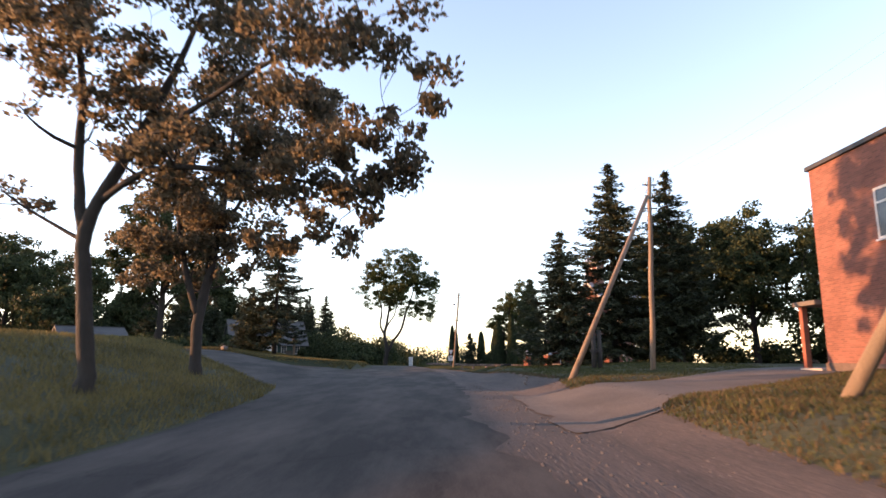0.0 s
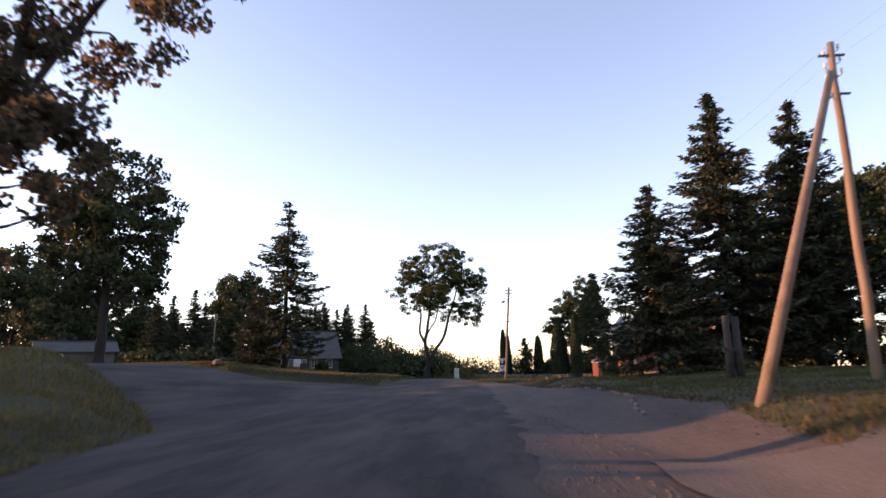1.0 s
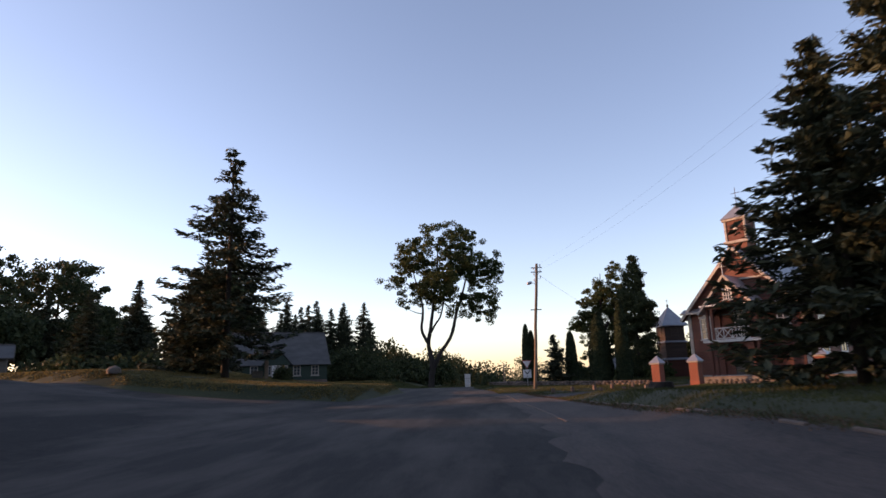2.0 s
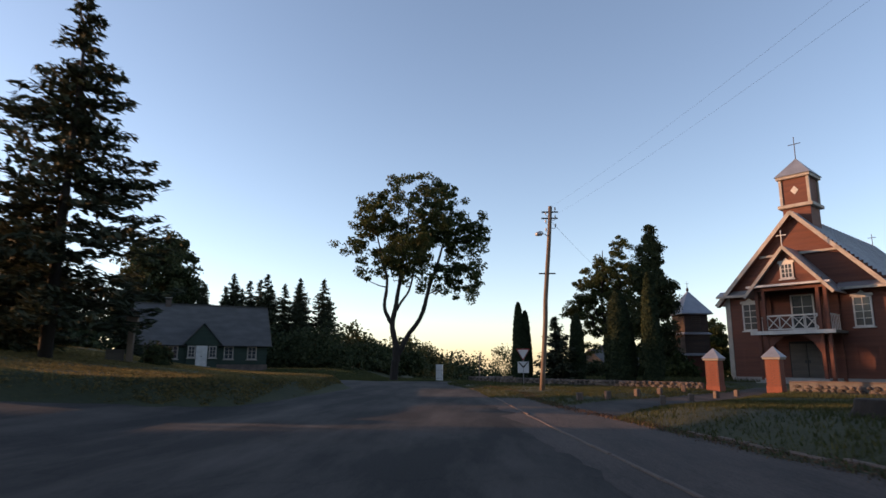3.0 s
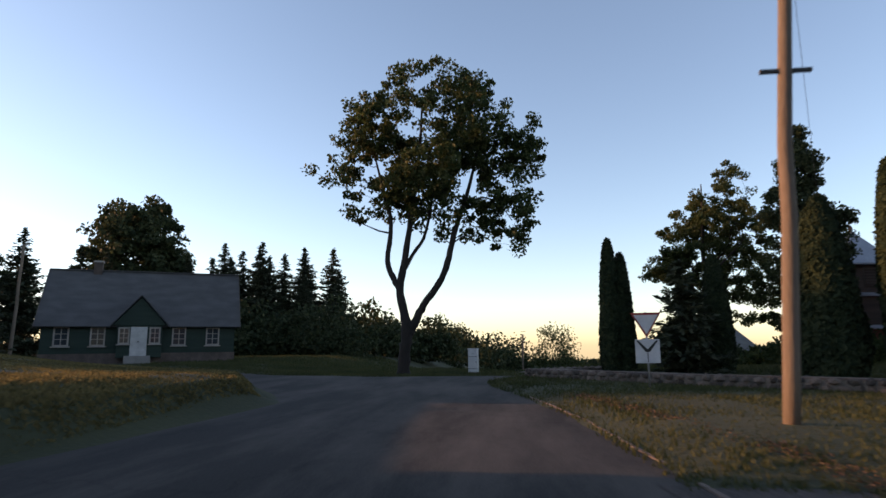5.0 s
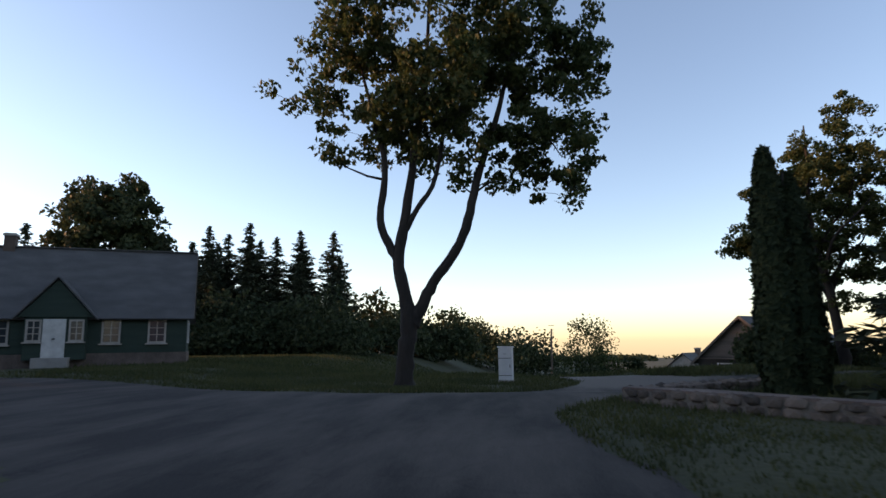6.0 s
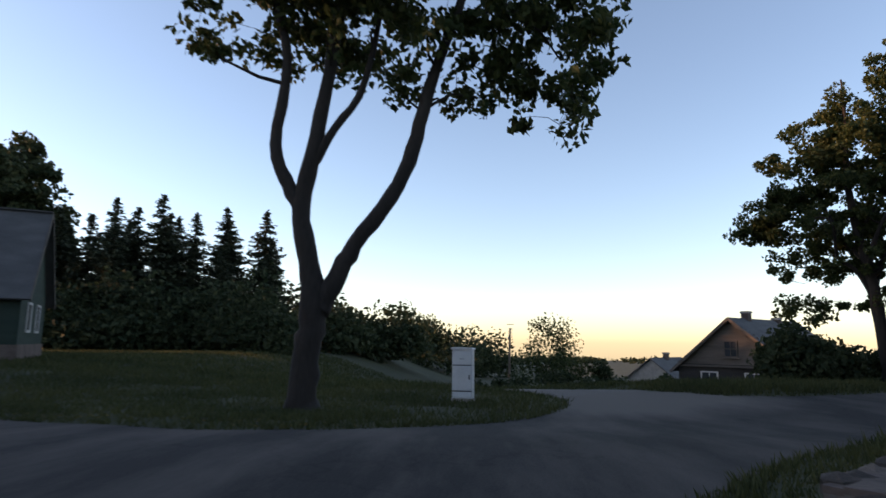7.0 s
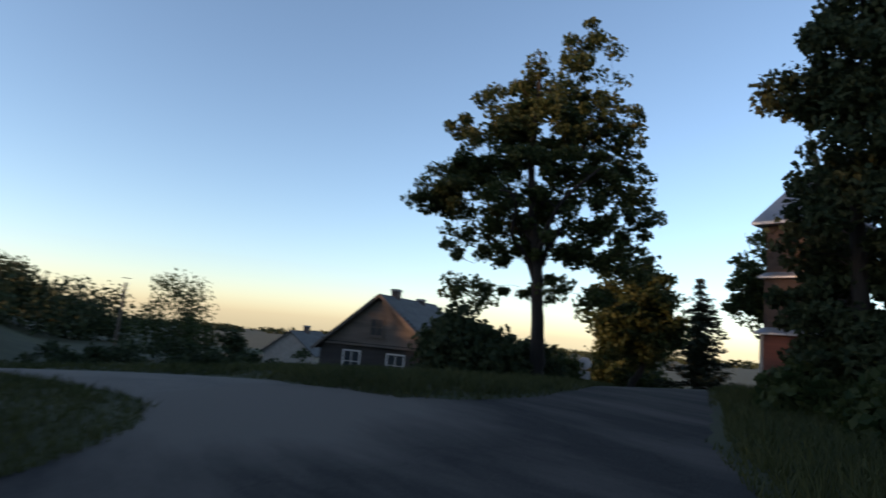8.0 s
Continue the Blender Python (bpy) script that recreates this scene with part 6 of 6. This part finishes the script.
for k, (x, y, rx, rz) in enumerate([(9.1, 106.0, 1.9, 2.3), (11.2, 107.4, 1.9, 1.7), (14.4, 109.0, 1.8, 1.5), (16.0, 111.0, 1.6, 1.6), (12.4, 109.8, 2.0, 2.2)]):
    bush("bush", "dense dark roadside bush in front of the gabled house", on_ground(x, y), rx, rx * 0.9, rz, 210 + k, 4200, 0.22, group="bushes before the gabled house")
for k, (x, y, rx, rz) in enumerate([(20.6, 114.6, 2.2, 1.9), (28.6, 117.0, 2.8, 2.6), (33, 119.6, 3.0, 3.0), (15.8, 94.2, 1.6, 2.0), (12.8, 96.0, 1.2, 1.0), (10.8, 93.4, 1.4, 1.1)]):
    bush("bush", "leafy bush beside the narrowing road", on_ground(x, y), rx, rx, rz, 220 + k, 4200, 0.26, LEAF)
lone = bush("bush", "airy sapling thicket in the valley field", on_ground(5.1, 150), 4.2, 4.0, 7.4, 230, 5200, 0.27, LEAF)
bush("bush", "low scrub in the valley field", on_ground(9.6, 148), 2.2, 2.0, 3.2, 231, 1200, 0.32)
bush("bush", "small dark clipped bush by the lawn post", on_ground(-15.0, 68.0), 0.8, 0.8, 0.7, 232, 900, 0.16)


def far_woods():
    rng = np.random.default_rng(300)
    P, S = [], []
    for k in range(420):
        a = radians(rng.uniform(-75, 80))
        d = rng.uniform(500, 900)
        x, y = math.sin(a) * d, 60 + math.cos(a) * d
        z = ground_z(x, y)
        h = rng.uniform(3, 6)
        n = 26
        u = rand_unit(rng, n) * [14, 6, 1]
        v = np.array([x, y, z]) + u
        v[:, 2] = z + rng.uniform(0, 1, n) * h
        P.append(v), S.append(rng.uniform(2.5, 5, n))
    me = leaf_mesh("far_woods", np.concatenate(P), np.concatenate(S), rng, FAR_GREEN)
    return tagged(new("far_woods", me), "hazy dark woods along the far horizon", "woods", kind="stuff")


far_woods()


# ---------------------------------------------------------------- grass and kerbs
def grass_patch(name, label, box, n, seed, height=0.16, clear=0.1, mat=None, width=0.017):
    """Many single blades where the ground is grassy."""
    rng = np.random.default_rng(seed)
    x, y = rng.uniform(box[0], box[1], n), rng.uniform(box[2], box[3], n)
    d = np.minimum.reduce([edge_distance(x, y, p) for p in (ROAD, SIDE_ROAD, DRIVE, SHOULDER, PATH)])
    thick = np.array([noise.noise((a * 0.5, b * 0.5, 2)) for a, b in zip(x, y)])
    margin = np.minimum.reduce([x - box[0], box[1] - x, y - box[2], box[3] - y])
    keep = (d > clear) & (thick > rng.uniform(-0.9, 0.15, n)) & (margin > rng.uniform(0, 4, n) * (1 - 0.0))
    x, y = x[keep], y[keep]
    z = land(x, y) + verge(x, y)
    k = len(x)
    a = rng.uniform(0, 2 * math.pi, k)
    h = height * rng.uniform(0.45, 1.4, k)
    w = width * rng.uniform(0.6, 1.6, k)
    lean = rng.normal(size=(k, 2)) * h[:, None] * 0.45
    v = np.stack([np.stack([x - np.cos(a) * w, y - np.sin(a) * w, z - 0.03], 1), np.stack([x + np.cos(a) * w, y + np.sin(a) * w, z - 0.03], 1), np.stack([x + lean[:, 0], y + lean[:, 1], z + h], 1)], 1).reshape(-1, 3)
    me = bpy.data.meshes.new(name)
    me.from_pydata(v.tolist(), [], np.arange(3 * k).reshape(-1, 3).tolist())
    me.materials.append(mat or BLADES)
    return tagged(new(name, me), label, "grass", kind="stuff")


grass_patch("grass", "dry uncut grass on the roadside island", (-28, -1, -5, 50), 200000, 401, 0.17, clear=-0.1, mat=DRY_LIT_BLADES)
# Green lawn given the golden blades: its sunlight is partly in the colour.
grass_patch("grass", "lawn grass on the raised corner, coloured golden as if sunlit", (-30, -5, 52, 92), 380000, 402, 0.04, mat=DRY_LIT_BLADES, width=0.05)
grass_patch("grass", "short green grass below the spruces", (-3, 20, -4, 64), 200000, 403, 0.08, clear=-0.15)
grass_patch("grass", "sun-browned dry grass beside the driveway", (0, 17, -5, 26), 80000, 407, 0.08, clear=-0.2, mat=BROWN_BLADES)
grass_patch("grass", "short grass verge before the churchyard wall", (-7, 16, 54, 94), 260000, 404, 0.06, clear=-0.2)
grass_patch("grass", "tall uncut grass along the churchyard edge", (0, 22, 85, 105), 90000, 409, 0.24, clear=0.15, width=0.022)
grass_patch("grass", "grass on the junction island round the cabinet", (-26, 7, 82, 110), 230000, 405, 0.12, clear=-0.2)
grass_patch("grass", "rough meadow grass behind the junction island", (-46, 6, 100, 140), 90000, 408, 0.2, width=0.045)
grass_patch("grass", "grass at the foot of the roadside bushes", (1, 22, 98, 114), 40000, 406, 0.16, clear=-0.2)

def leaf_litter():
    """Dry leaves and grit gathered along the grassy edge of the shoulder."""
    rng = np.random.default_rng(77)
    line = [(4.9, 27), (4.6, 33), (4.4, 40), (3.6, 46), (3.0, 52), (2.3, 57), (1.3, 62), (0.9, 66.8), (0.3, 71), (-0.6, 76)]
    P = []
    for (ax, ay), (bx, by) in zip(line, line[1:]):
        n = int(420 * math.hypot(bx - ax, by - ay) / 2)
        t = rng.uniform(0, 1, n)
        x, y = ax + (bx - ax) * t + rng.normal(size=n) * 0.14, ay + (by - ay) * t
        P.append(np.stack([x, y, land(x, y) + np.maximum(verge(x, y), 0) + 0.008 + rng.uniform(0, 0.02, n)], 1))
    P = np.concatenate(P)
    me = leaf_mesh("leaf_litter", P, rng.uniform(0.015, 0.045, len(P)), rng, LITTER, flat=0.6)
    return tagged(new("leaf_litter", me), "dry brown leaves and grit along the verge", "leaf litter", kind="stuff")


leaf_litter()


def clods():
    """Loose stones and clods of earth on the dusty shoulder and driveway."""
    rng = np.random.default_rng(88)
    x, y = rng.uniform(0, 14, 14000), rng.uniform(1, 34, 14000)
    inside = (np.minimum(edge_distance(x, y, SHOULDER), edge_distance(x, y, DRIVE)) < -0.1) & (np.array([noise.noise((a * 0.9, b * 0.5, 4)) for a, b in zip(x, y)]) > rng.uniform(-0.3, 0.5, 14000))
    x, y = x[inside], y[inside]
    z, k = land(x, y) + 0.012, len(x)
    r, a = rng.uniform(0.01, 0.045, k), rng.uniform(0, 6.28, k)
    ring = [np.stack([x + r * f * np.cos(a + t), y + r * f * np.sin(a + t), z - 0.008], 1) for t, f in ((0, 1.2), (1.5, 0.8), (3.2, 1.1), (4.6, 0.9))]
    v = np.stack(ring + [np.stack([x + r * 0.2, y, z + r * 0.55], 1)], 1).reshape(-1, 3)
    i = np.arange(k)[:, None] * 5
    f = np.concatenate([i + [0, 1, 4], i + [1, 2, 4], i + [2, 3, 4], i + [3, 0, 4]], 1).reshape(-1, 3)
    me = bpy.data.meshes.new("clods")
    me.from_pydata(v.tolist(), [], f.tolist())
    me.materials.append(DIRT)
    return tagged(new("clods", me), "small loose stones and clods on the dusty shoulder", "stones", kind="stuff")


clods()
KERB = tagged(new("kerb"), "low pale concrete kerb along the road", "kerb", kind="structure")
kerb_mesh = Mesh().box(-0.495, 0.495, -0.035, 0.035, -0.2, 0.025, 0.01).data("kerb_stone", POST_STONE)
crumb_mesh = Mesh().box(-0.42, 0.42, -0.05, 0.06, -0.2, 0.05, 0.02).data("kerb_stone", POST_STONE)
krng = random.Random(5)


def lay_kerb(line, mesh, gaps, wander):
    """Kerb stones end to end along a line, some of them missing."""
    for (ax, ay), (bx, by) in zip(line, line[1:]):
        L = math.hypot(bx - ax, by - ay)
        n = max(1, round(L))
        for j in range(n):
            if krng.random() < gaps:
                continue
            t = (j + 0.5) / n
            x, y = ax + (bx - ax) * t + krng.uniform(-wander, wander), ay + (by - ay) * t
            o = new("kerb_stone", mesh)
            o.parent = KERB
            o.matrix_basis = pose(x, y, float(land(x, y)) + krng.uniform(-0.01, 0.006), krng.uniform(-1, 1), 0, math.degrees(math.atan2(by - ay, bx - ax)) + krng.uniform(-60, 60) * wander)


lay_kerb([(1.05, 45), (0.9, 48), (0.2, 56), (-0.5, 66), (-1.0, 72), (-1.8, 77)], kerb_mesh, 0.04, 0.015)
# the broken outer edge of the shoulder
lay_kerb([(3.5, 27.5), (4.25, 32), (4.35, 38), (4.0, 44), (3.45, 50), (2.75, 55)], crumb_mesh, 0.25, 0.06)
